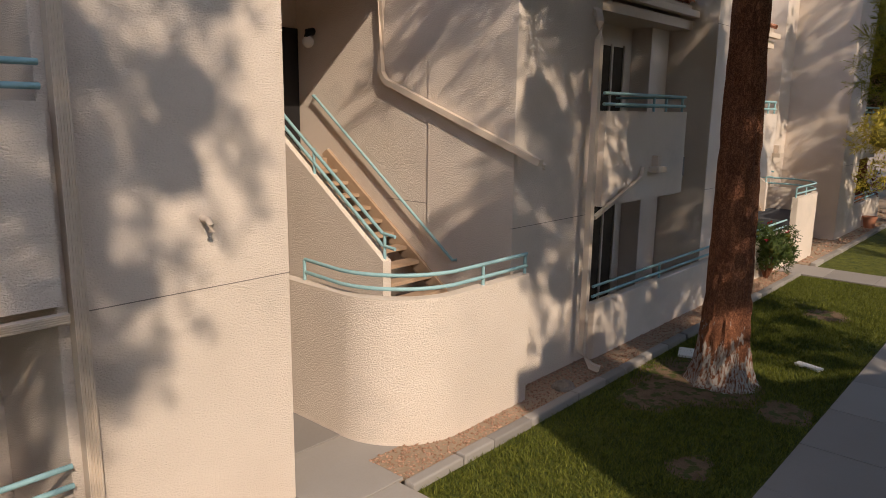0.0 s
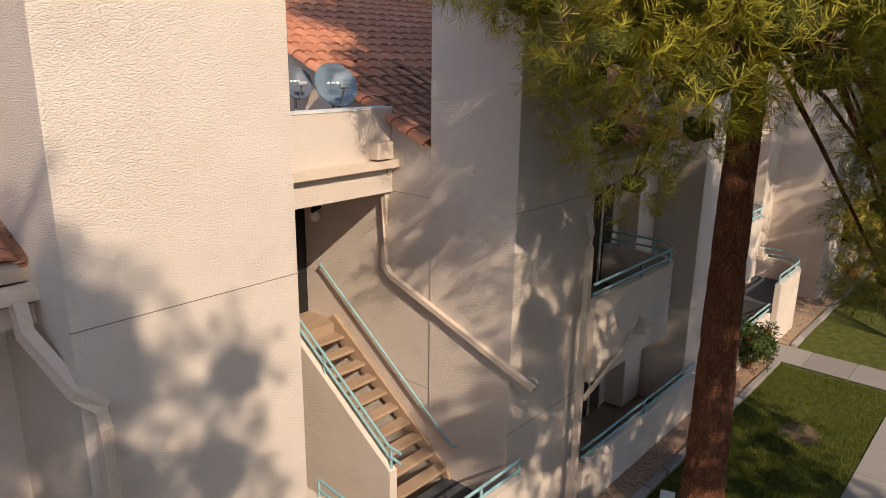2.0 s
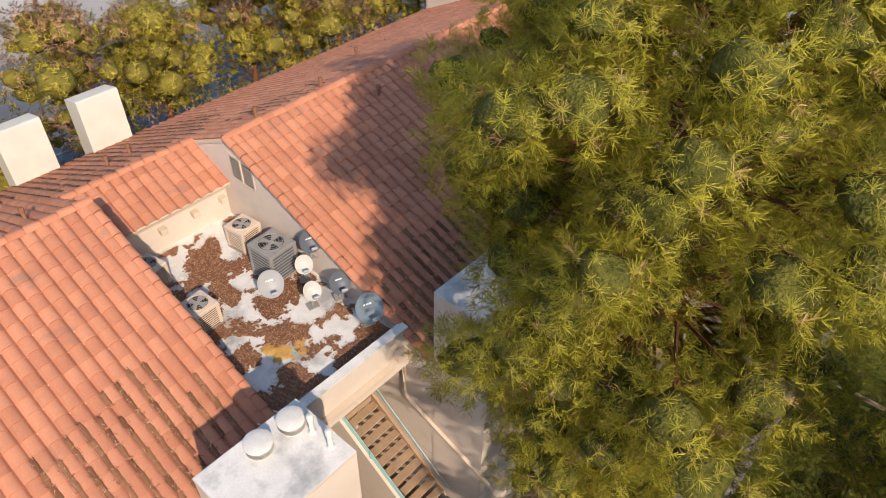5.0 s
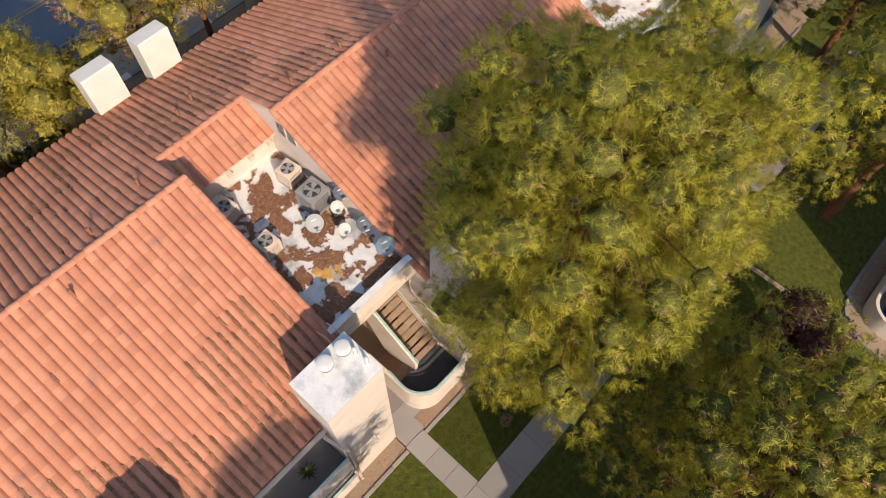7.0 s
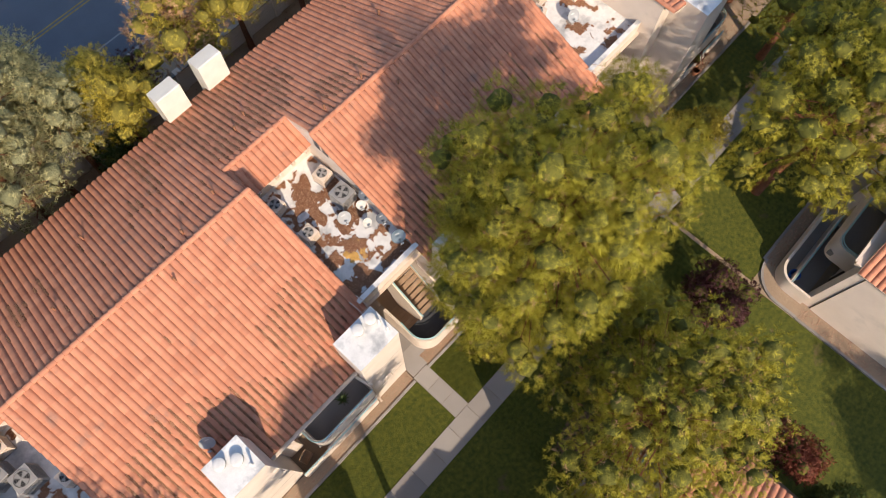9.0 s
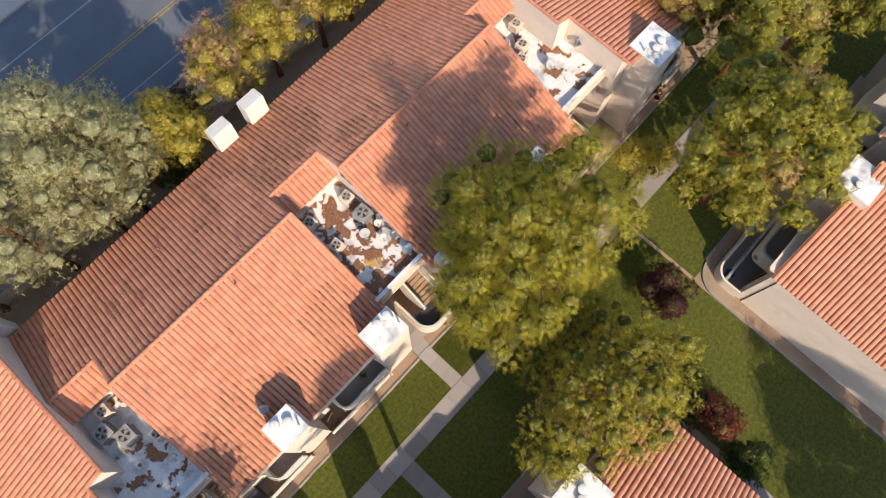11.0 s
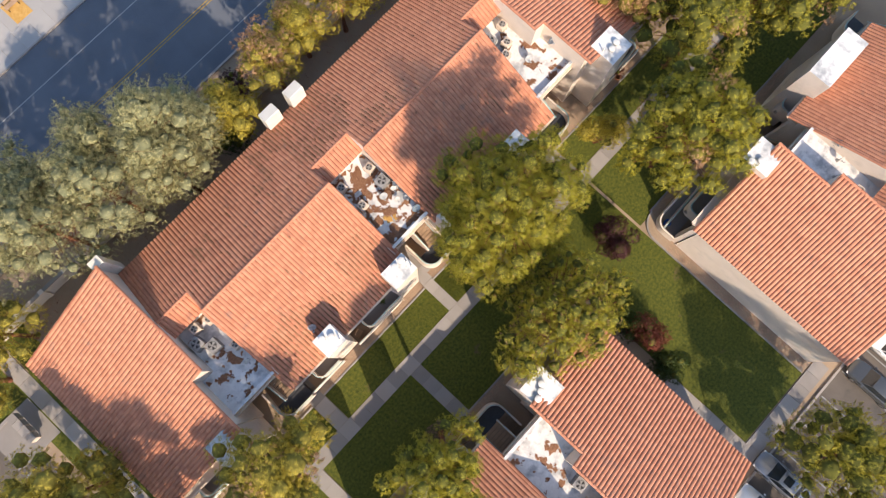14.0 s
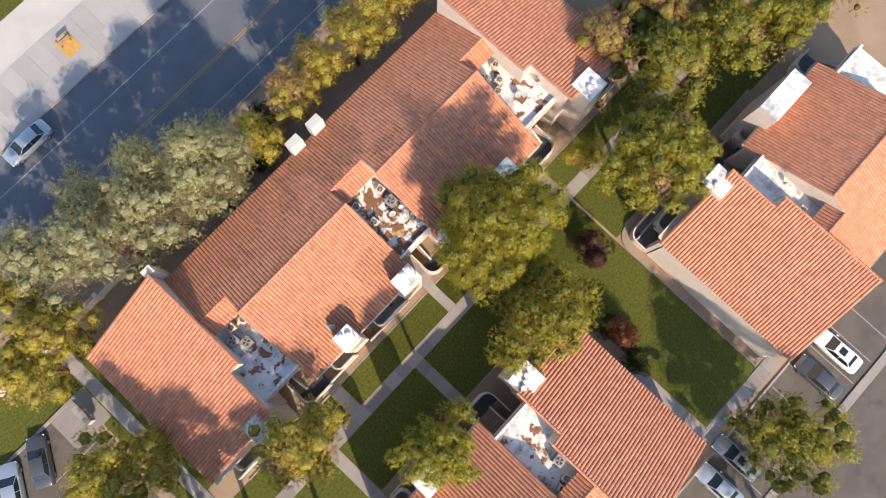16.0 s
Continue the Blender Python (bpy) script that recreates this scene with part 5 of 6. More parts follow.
        raw("inner_needles", inner.reshape(-1, 3), (np.arange(len(radii))[:, None, None] * len(ball_v) + ball_f[None]).reshape(-1, 3), heart, parent, "added filler lumps in shaded leaf colour inside the crown", "stuff", True)
    ob = raw(name, verts, faces, mat, parent)
    ob.data.attributes.new("custom_normal", "FLOAT_VECTOR", "POINT").data.foreach_set("vector", np.repeat(out.reshape(-1, 3), 3, axis=0).astype(np.float32).ravel())
    return ob


def bark_trunk(points, radii, sides, seed, depth=0.10, cuts=8):
    """A furrowed trunk through the points."""
    bm = bmesh.new()
    rows = []
    for i in range((len(points) - 1) * cuts + 1):
        k, f = min(i // cuts, len(points) - 2), (i - cuts * min(i // cuts, len(points) - 2)) / cuts
        c = Vector(points[k]).lerp(Vector(points[k + 1]), f)
        r = radii[k] * (1 - f) + radii[k + 1] * f
        row = []
        for j in range(sides):
            a = 2 * math.pi * j / sides
            q = Vector((math.cos(a) * 7, math.sin(a) * 7, c.z * 2.2 + seed))
            cut = abs(noise.noise(q)) + 0.5 * abs(noise.noise(q * 2.3))
            row.append(bm.verts.new(c + Vector((math.cos(a), math.sin(a), 0)) * r * (1 - depth + depth * 2.4 * min(cut, 0.5))))
        rows.append(row)
    for a, b in zip(rows, rows[1:]):
        for j in range(sides):
            bm.faces.new((a[j], a[(j + 1) % sides], b[(j + 1) % sides], b[j]))
    bm.faces.new(rows[-1])
    return bm


def tree(name, x, y, height, crown_from, rx, ry, clumps, tufts, needles, length, width, mat, seed, trunk=0.3, label="", cx=None, cy=None, size=(0.7, 1.25), washed=False, bare=0, dry=0.0, full=2.2, extra=(), tinge=0.0, core_size=0.68):
    """A tree: furrowed trunk, a limb to each clump, and a crown of clumps of tufts; bare: dead twigs that show; dry: share of rust-brown clumps."""
    g = np.random.RandomState(seed)
    t = thing(name, (x, y, 0), label, "tree", "trees")
    cx, cy = x if cx is None else cx, y if cy is None else cy
    mid, half = (height + crown_from) / 2, (height - crown_from) / 2
    centres, radii = [], []
    golden = math.pi * (3 - math.sqrt(5))
    for i in range(clumps):
        zz = 1 - 2 * (i + 0.5) / clumps
        a = golden * i + g.uniform(-0.4, 0.4)
        flat = math.sqrt(1 - abs(zz) ** full)
        s = g.uniform(0.72, 0.96) if i % 4 else g.uniform(0.2, 0.7)
        lobe = 1 + 0.16 * math.sin(3 * a + seed) + 0.08 * math.sin(5 * a + 2 * seed)
        d = np.array([flat * math.cos(a) * rx * lobe, flat * math.sin(a) * ry * lobe, zz * half])
        centres.append(np.array([cx, cy, mid]) + d * s)
        radii.append(g.uniform(*size))
    for ex, ey, ez, er in tuple(extra) + tuple((cx + rx * 0.62 * math.sqrt(k / 16) * math.cos(k * golden), cy + ry * 0.62 * math.sqrt(k / 16) * math.sin(k * golden), height - size[1] * (0.9 + 0.3 * (k % 2)) - 0.25 * half * (k / 16), size[1] * 0.95) for k in range(16 if clumps > 60 else 7)):
        centres.append(np.array([ex, ey, ez]))
        radii.append(er)
    centres, radii = np.array(centres), np.array(radii)
    top = Vector((cx * 0.7 + x * 0.3, cy * 0.7 + y * 0.3, height - half * 0.45))
    pts, rad = [], []
    for i in range(11):
        f = i / 10
        wob = 0.12 * math.sin(f * 5 + seed)
        pts.append((x + (top.x - x) * f * f + wob * f, y + (top.y - y) * f * f - wob * f, top.z * f - 0.05 * (i == 0)))
        rad.append(trunk * (1 - 0.78 * f) * (1.22 if i == 0 else 1.0))
    if washed:
        rad[0], foot = trunk * 1.75, [0.10, 0.28, 0.6]
        for z, q in zip(foot[::-1], (1.08, 1.22, 1.45)):
            pts.insert(1, tuple(Vector(pts[0]).lerp(Vector(pts[1 if len(pts) == 11 else -10]), z / pts[-10][2])))
            rad.insert(1, trunk * q)
        part("trunk", bark_trunk(pts, rad, 56, seed, 0.14), LIMED, t, "reddish furrowed pine trunk with a flaking white-limed foot", True)
    else:
        part("trunk", bark_trunk(pts, rad, 9, seed, cuts=2), BARK, t, "reddish furrowed trunk", True)
    for q, r in zip(centres, radii):
        level = min(0.95 * top.z, max(crown_from + g.uniform(0.2, 0.28 * half + 0.5), q[2] - 0.45 * math.hypot(q[0] - x, q[1] - y)))
        i = max(j for j in range(len(pts) - 1) if pts[j][2] <= level)
        a, b = Vector(pts[i]).lerp(Vector(pts[i + 1]), (level - pts[i][2]) / (pts[i + 1][2] - pts[i][2])), Vector(q)
        m = a.lerp(b, 0.5) + Vector((g.uniform(-0.2, 0.2), g.uniform(-0.2, 0.2), 0.2))
        part("limb", sweep(bmesh.new(), [a, m, b], 0, 5, [trunk * 0.16, trunk * 0.10, 0.018]), BARK, t, "", True)
    brown = g.uniform(size=len(radii)) < dry
    if brown.any():
        share = (radii[brown] ** 2).sum() / (radii ** 2).sum()
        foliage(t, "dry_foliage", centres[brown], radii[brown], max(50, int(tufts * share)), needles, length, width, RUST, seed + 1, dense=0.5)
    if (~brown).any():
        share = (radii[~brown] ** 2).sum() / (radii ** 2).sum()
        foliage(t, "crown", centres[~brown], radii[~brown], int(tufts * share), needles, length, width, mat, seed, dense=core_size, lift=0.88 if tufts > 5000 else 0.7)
    if tinge:
        foliage(t, "dry_foliage", centres, radii * 0.9, int(tufts * tinge), needles // 2, length, width, RUST, seed + 2, lift=0.9)
    if bare:
        twigs = bmesh.new()
        for k in range(bare):
            i = g.randint(len(radii))
            a = Vector(centres[i])
            for _ in range(3):
                d = Vector(g.normal(size=3)) * radii[i] * 0.55
                sweep(twigs, [a, a + d * 0.5 + Vector((0, 0, 0.05)), a + d], 0, 4, [0.014, 0.009, 0.004])
        tagged(part("dead_twig", twigs, BARK, t), kind="stuff")
    return t


PINE = "tall pine with a reddish trunk and yellow-green needles"
LOW_BOUGHS = ((6.5, 6.6, 8.7, 0.8), (7.2, 6.2, 8.4, 0.8), (6.3, 6.0, 9.3, 0.8), (7.0, 5.4, 7.6, 0.7), (7.3, 5.2, 6.9, 0.62), (7.6, 5.0, 6.3, 0.52), (8.3, 4.6, 6.9, 0.58), (8.0, 5.4, 7.8, 0.75), (8.8, 5.8, 8.3, 0.8),
              (6.1, 4.0, 8.3, 0.85), (6.9, 3.4, 8.0, 0.85), (6.4, 4.6, 8.8, 0.8), (7.4, 3.9, 8.7, 0.85), (6.6, 3.9, 7.5, 0.7), (7.3, 3.0, 8.7, 0.85), (5.9, 4.5, 7.8, 0.6), (7.9, 4.4, 7.9, 0.7), (7.7, 3.2, 7.6, 0.7),
              (10.8, 2.2, 6.4, 0.8), (11.8, 2.0, 6.2, 0.85), (12.6, 2.6, 6.7, 0.9), (12.2, 1.6, 7.6, 1.0), (12.9, 3.2, 8.0, 0.95), (13.6, 2.2, 7.3, 0.9), (13.2, 1.0, 6.5, 0.85), (13.9, 3.0, 6.4, 0.8), (12.5, 4.6, 8.3, 0.9), (13.2, 3.7, 6.5, 0.6), (13.2, 3.3, 5.7, 0.55),
              (9.5, 2.7, 7.7, 0.75), (9.3, 2.5, 6.8, 0.7), (10.0, 2.8, 6.0, 0.7), (10.5, 2.6, 5.0, 0.7), (11.6, 2.9, 4.6, 0.7), (9.9, 2.1, 5.5, 0.6), (11.4, 2.4, 5.4, 0.7))
tree("pine_tree", 10.3, 4.65, 16.6, 7.5, 5.5, 4.2, 165, 17500, 38, 0.19, 0.0090, NEEDLES, 3, 0.34, "tall pine with a limewashed trunk foot beside the lawn", cx=10.6, cy=4.8, size=(0.55, 0.95), washed=True, bare=20, full=3.0, extra=LOW_BOUGHS, tinge=0.06, core_size=0.50)
NORTH_BOUGHS = ((6.9, 0.2, 6.6, 1.0), (9.5, -0.3, 7.2, 1.1), (12.0, -0.4, 6.0, 1.1), (8.6, 1.2, 5.8, 0.9), (10.6, 0.4, 6.3, 1.0), (12.4, -1.4, 6.4, 1.0), (7.8, 0.8, 6.8, 0.9), (11.2, -1.2, 7.0, 1.0), (12.8, 0.3, 5.2, 0.9), (9.9, 1.0, 5.4, 0.8), (9.0, 0.2, 4.8, 0.8), (11.4, 0.9, 5.0, 0.8),
                (3.6, -1.8, 9.1, 0.8), (3.9, -2.8, 10.3, 0.8), (4.6, -1.2, 10.1, 0.85), (4.2, -3.2, 11.3, 0.8), (4.9, -2.2, 11.7, 0.85), (3.2, -2.2, 9.6, 0.6))
tree("pine_tree", 7.5, -2.4, 13.5, 5.2, 4.7, 3.6, 90, 5600, 26, 0.18, 0.017, NEEDLES, 5, 0.28, PINE, cx=8.5, cy=-2.9, size=(0.5, 0.9), bare=40, extra=NORTH_BOUGHS, tinge=0.10, core_size=0.53)
tree("pine_tree", 24.5, -0.8, 13.8, 4.0, 5.2, 4.5, 88, 5200, 28, 0.20, 0.020, NEEDLES, 6, 0.28, PINE, size=(0.6, 1.05), bare=10, dry=0.04)
tree("pine_tree", -3.5, -2.9, 15.4, 8.0, 3.3, 3.1, 64, 2800, 22, 0.19, 0.020, NEEDLES, 7, 0.22, PINE, cx=-4.5, cy=-3.5, size=(0.38, 0.72), bare=10, core_size=0.66)
tree("pine_tree", -12.0, 4.5, 13.2, 5.5, 3.4, 3.0, 40, 2800, 22, 0.20, 0.022, GOLD, 8, 0.22, PINE, bare=25, dry=0.1)
tree("pine_tree", 15.0, -24.2, 10.8, 3.0, 4.4, 4.3, 50, 3000, 20, 0.20, 0.026, NEEDLES, 9, 0.24, PINE)
tree("pine_tree", -23.2, 13.2, 12.0, 3.0, 4.0, 3.6, 42, 2800, 20, 0.20, 0.026, GOLD, 10, 0.24, PINE)
# This pine is out of view, added for the shade on the eastern lawn.
tree("pine_tree", 9.0, -32.0, 15.5, 4.0, 4.2, 4.2, 40, 1500, 13, 0.24, 0.05, NEEDLES, 15, 0.28, PINE)
for i, (x, y, h, r, mat, dry) in enumerate(((32, 4, 11.5, 4.0, NEEDLES, 0.06), (38, 2.0, 11, 3.8, NEEDLES, 0.06), (43.5, -0.5, 9.5, 3.6, NEEDLES, 0.06), (30.5, 9.5, 9.5, 2.8, RUST, 0.0), (34.2, 7.8, 8.6, 2.6, LEAF, 0.0), (36.5, 9, 10, 3.0, RUST, 0.0), (48, 4, 11, 4, GOLD, 0.06), (53, -3, 11, 4, NEEDLES, 0.06), (41, 6, 11, 3.6, NEEDLES, 0.1))):
    tree("pine_tree" if mat in (NEEDLES, GOLD) else "broadleaf_tree", x, y, h, 2.6, r, r, 40, 2300, 13, 0.20, 0.034, mat, 20 + i, 0.24, {RUST: "garden tree with dry orange-tan leaves", LEAF: "dark green broadleaf garden tree"}.get(mat, PINE), dry=dry)
for i, (x, y, h, r, dry) in enumerate(((8.2, 26.0, 9.5, 2.4, 0.55), (11.7, 26.6, 8.5, 2.0, 0.3), (15.5, 26, 9.3, 2.5, 0.1), (3.2, 25.4, 8, 2.0, 0.0), (18.3, 26.2, 9.0, 2.3, 0.35), (24, 26.6, 9.5, 2.8, 0.1), (21, 26.6, 9, 2.6, 0.3), (27, 27, 10, 3, 0.1), (-19.8, 25.6, 9.6, 3.3, 0.05), (-23.5, 24.6, 8.6, 3, 0.1), (-20.5, 30.5, 9, 3.0, 0.1), (34, 26, 9, 3, 0.1), (41, 24, 9, 3, 0.0), (-27, 32, 8, 3, 0.2), (50, 26, 10, 3.5, 0.1))):
    tree("pine_tree", x, y, h, 3.0, r, r, 30, 2100, 12, 0.18, 0.030, GOLD, 40 + i, 0.2, "street-side pine with golden-green and rust-brown needles", size=(0.55, 1.0), dry=dry, bare=8)
for i, (x, y, h, r) in enumerate(((-1.2, 25.6, 16.0, 2.4), (-2.8, 24.6, 14.0, 2.5), (-6.8, 25.9, 14.4, 3.5), (-11.5, 27.0, 14.0, 4.0), (-15.8, 29.6, 13.0, 3.6), (-4.8, 28.4, 13.4, 3.0), (-10.0, 30.0, 12.0, 3.2), (0.6, 26.4, 11.0, 1.8))):
    tree("olive_tree", x, y, h, 3.0, r, r, 44, 2700, 13, 0.19, 0.030, OLIVE, 60 + i, 0.22, "grey-green broadleaf tree beside the street wall", bare=15, core_size=0.5)
# Unseen pines, placed and sized to throw shade over the west wing roof.
for i, (x, y, h) in enumerate(((-21.5, 2.5, 17), (-26, 1.5, 15), (-17.0, -1.5, 17), (-24.5, 6.5, 16))):
    tree("pine_tree", x, y, h, 5.0, 4.0, 3.7, 45, 2300, 13, 0.20, 0.034, NEEDLES, 70 + i, 0.26, PINE)
for i in range(26):
    x = -70 + i * 7 + dice.uniform(-3, 3)
    tree("pine_tree", x, 61 + dice.uniform(-4, 14), dice.uniform(8, 12), 2.5, 3.6, 3.6, 24, 430, 11, 0.45, 0.13, NEEDLES if i % 2 else GOLD, 80 + i, 0.22, "distant street tree beyond the road", size=(0.9, 1.5), core_size=0.0)


def shrub(name, x, y, h, r, mat, seed, leaves, label, leaf=0.09, width=0.045):
    g = np.random.RandomState(seed)
    s = thing(name, (x, y, 0), label, "shrub", "shrubs")
    n = 14
    centres = np.stack([x + g.uniform(-1, 1, n) * r * 0.6, y + g.uniform(-1, 1, n) * r * 0.6, h * g.uniform(0.35, 0.82, n)], 1)
    radii = g.uniform(0.3, 0.5, n) * r
    for q in centres:
        part("stem", sweep(bmesh.new(), [(x, y, -0.02), ((x + q[0]) / 2 + 0.03, (y + q[1]) / 2, q[2] * 0.55), tuple(q)], 0, 5, [0.028, 0.018, 0.008]), BARK, s, "", True)
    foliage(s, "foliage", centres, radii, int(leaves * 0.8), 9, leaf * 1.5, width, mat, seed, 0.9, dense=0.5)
    return s


shrub("plum_shrub", 17.2, -2.4, 3.4, 1.9, PURPLE, 1, 2600, "round purple-leaved plum shrub on the lawn")
shrub("red_shrub", 13.4, -9.2, 3.6, 1.8, REDLEAF, 2, 1900, "red-leaved shrub beside the neighbouring building")
shrub("green_shrub", 12.4, -12.0, 3.0, 1.6, LEAF, 3, 1500, "dark green shrub beside the neighbouring building")
shrub("green_shrub", 12.6, -7.6, 3.0, 1.4, LEAF, 13, 1300, "dark green shrub beside the neighbouring building")
shrub("yellow_shrub", 22.6, 3.9, 5.6, 1.8, GOLD, 4, 2200, "sparse yellow-green small tree beside the path", 0.1, 0.03)
rose = shrub("rose_bush", 17.6, 6.3, 1.35, 0.75, LEAF, 5, 900, "leafy green rose bush with red flowers by the kerb", 0.07, 0.03)
for k in range(9):
    a = k * 2.4
    foliage(rose, "flower", np.array([(17.6 + 0.5 * math.cos(a), 6.3 + 0.5 * math.sin(a), 0.75 + 0.07 * k)]), np.array([0.02]), 2, 14, 0.045, 0.03, ROSE, 90 + k)
shrub("yellow_shrub", 28.0, 7.2, 2.4, 1.4, REDLEAF, 6, 900, "reddish ground shrub beside the path")
shrub("green_shrub", 2.0, 25.6, 3.0, 1.6, LEAF, 7, 1100, "dark green shrub by the street wall")
shrub("dry_shrub", 5.2, 27.9, 5.0, 1.6, PURPLE, 8, 900, "purplish bare-twigged small tree by the street wall")


# ---------------------------------------------------------------- small things on the ground
def stone(name, x, y, r, mat, seed, label, flat=0.6):
    bm = bmesh.new()
    bmesh.ops.create_icosphere(bm, subdivisions=3, radius=r)
    for v in bm.verts:
        v.co *= 1 + 0.35 * noise.noise(v.co / r * 1.3 + Vector((seed, 0, 0)))
        v.co.z = max(v.co.z * flat, -0.02)
    bmesh.ops.translate(bm, verts=bm.verts, vec=(x, y, 0.02))
    return tagged(part(name, bm, mat, None, "", False), label, "stone")


stone("rock", 8.32, 6.12, 0.17, ROCK, 1, "rough grey-brown rock in the gravel beside the wall", 0.8)
stone("rock", 14.2, 6.2, 0.10, ROCK, 3, "small grey rock in the gravel beside the wall", 0.8)
for x, y, w, d, turn in ((11.08, 5.5, 0.42, 0.26, 20), (11.80, 3.83, 0.16, 0.40, -15)):
    t = thing("splash_block", (x, y, 0), "pale flat concrete splash block on the lawn", "block")
    t.matrix_basis = pose(x, y, -0.01, 0, 0, turn)
    local(box(-w / 2, w / 2, -d / 2, d / 2, 0, 0.045, bevel=0.012), "slab", WHITE, t)


def pot(x, y, r, label):
    p = thing("plant_pot", (x, y, 0), label, "plant pot", "plant pots")
    p.matrix_basis = pose(x, y, 0.035)
    local(drum([(r * 0.72, 0.0), (r, r * 1.6), (r * 1.08, r * 1.6), (r * 1.08, r * 1.85), (r * 0.95, r * 1.85), (r * 0.92, r * 1.6)], 24), "pot", TERRACOTTA, p, "", True)
    local(drum([(r * 0.93, r * 1.55), (r * 0.92, r * 1.6)], 20), "soil", SOIL, p)


pot(28.3, 6.2, 0.22, "terracotta plant pot on the gravel beside the wall")
pot(28.9, 6.5, 0.17, "terracotta plant pot on the gravel beside the wall")
pot(17.9, 6.75, 0.15, "small terracotta pot beside the rose bush")

def spiky_plant(x, y, z, r, label):
    """A rosette of stiff pointed leaves in a terracotta pot."""
    p = thing("potted_plant", (x, y, z), label, "potted plant")
    p.matrix_basis = pose(x, y, z)
    local(drum([(r * 0.5, 0.0), (r * 0.72, r * 1.1), (r * 0.78, r * 1.1), (r * 0.78, r * 1.3), (r * 0.66, r * 1.3), (r * 0.64, r * 1.05)], 20), "pot", TERRACOTTA, p, "", True)
    for k in range(16):
        t, lift = k * 2.4, 0.35 + 0.9 * (k / 16)
        leaf = bmesh.new()
        way, side = Vector((math.cos(t), math.sin(t), lift)).normalized(), Vector((-math.sin(t), math.cos(t), 0))
        root = Vector((0, 0, r * 1.2))
        spine = [root + way * r * q * 2.2 - Vector((0, 0, r * 0.5 * q * q)) for q in (0.0, 0.4, 0.75, 1.0)]
        rows = [[leaf.verts.new(c + side * r * w * e - Vector((0, 0, 0.02 * r * abs(e)))) for e in (-1, 0, 1)] for c, w in zip(spine[:3], (0.10, 0.15, 0.09))]
        tip = leaf.verts.new(spine[3])
        for a, b in zip(rows, rows[1:]):
            for e in (0, 1):
                leaf.faces.new((a[e], a[e + 1], b[e + 1], b[e]))
        for e in (0, 1):
            leaf.faces.new((rows[-1][e], rows[-1][e + 1], tip))
        local(leaf, "leaf", LEAF, p)
    return p


spiky_plant(0.80, 7.30, FLOOR2, 0.20, "spiky green plant in a terracotta pot on the balcony floor")
crate = thing("wooden_crate", (-2.3, 7.2, 0), "open brown wooden crate on the patio", "crate")
crate.matrix_basis = pose(-2.3, 7.2, 0.0, 0, 0, 18)
local(box(-0.28, 0.28, -0.20, 0.20, 0.02, 0.05), "base", TREAD, crate)
for k in range(3):
    z = 0.06 + 0.13 * k
    for sy in (-1, 1):
        local(box(-0.30, 0.30, sy * 0.21 - 0.01, sy * 0.21 + 0.01, z, z + 0.10, bevel=0.003), "board", TREAD, crate)
        local(box(sy * 0.29 - 0.01, sy * 0.29 + 0.01, -0.20, 0.20, z, z + 0.10, bevel=0.003), "board", TREAD, crate)

# curved patio wall at the corner of the neighbouring building, with its kerb and gravel
corner_plan = [(26.2, -4.15), (21.6, -4.15)] + arc(21.6, -5.15, 1.0, 90, 180, 10) + [(20.6, -6.2)]
corner_wall = thing("patio_enclosure", (23, -4.2, 0), "low curved cream stucco patio wall at the building corner", "wall", "", "structure")
part("curved_wall", ribbon(corner_plan, 0.14, 0, 1.05), STUCCO, corner_wall, "", True)
part("patio_floor", prism([(26.2, -4.2), (21.6, -4.2)] + arc(21.6, -5.15, 0.95, 90, 180, 8) + [(20.65, -6.2), (26.2, -6.2)], "z", 0, 0.05), CONCRETE, corner_wall)
corner_kerb = thing("kerb", (21, -3.6, 0), "curved concrete garden kerb", "kerb", "", "structure")
bend = arc(21.5, -5.2, 1.75, 90, 180, 7) + [(19.75, -6.4)]
for a, b in zip(bend, bend[1:]):
    part("kerb_stone", ribbon([a, b], 0.14, -0.1, 0.09), CONCRETE, corner_kerb)
tagged(part("gravel_bed", prism([(21.5, -3.5)] + arc(21.5, -5.2, 1.7, 90, 180, 8) + [(19.85, -6.4), (21.5, -6.4)], "z", -0.2, 0.028), EARTH, None), "gravel round the building corner", "gravel", kind="structure")
bin_ = thing("bin", (21.4, -5.0, 0), "round blue plastic bin on the patio", "bin")
bin_.matrix_basis = pose(21.45, -5.0, 0.05)
local(drum([(0.2, 0), (0.27, 0.55), (0.3, 0.55), (0.3, 0.6), (0.26, 0.6), (0.21, 0.06)], 24), "tub", BLUE, bin_, "", True)

# letter boxes on posts by the western path
for k in range(4):
    y = 19.7 + 0.68 * k
    box_ = thing("letter_box", (-24.6, y, 0), "pale metal cluster letter box on a post", "letter box", "letter boxes")
    box_.matrix_basis = pose(-24.75, y, 0)
    local(box(-0.05, 0.05, -0.05, 0.05, 0, 0.6), "post", GREY, box_)
    local(box(-0.28, 0.28, -0.30, 0.30, 0.6, 1.45, bevel=0.02), "cabinet", TRIM, box_)
    local(box(-0.34, 0.34, -0.33, 0.33, 1.45, 1.50, bevel=0.015), "lid", CONCRETE, box_)
    for r in range(4):
        local(box(0.28, 0.292, -0.26, 0.26, 0.65 + 0.2 * r, 0.82 + 0.2 * r), "door", GREY, box_)
tagged(part("concrete_pad", box(-27.6, -23.5, 18.8, 22.6, -0.2, 0.015, bevel=0.01), CONCRETE, None), "concrete pad under the letter boxes", "pad", kind="structure")

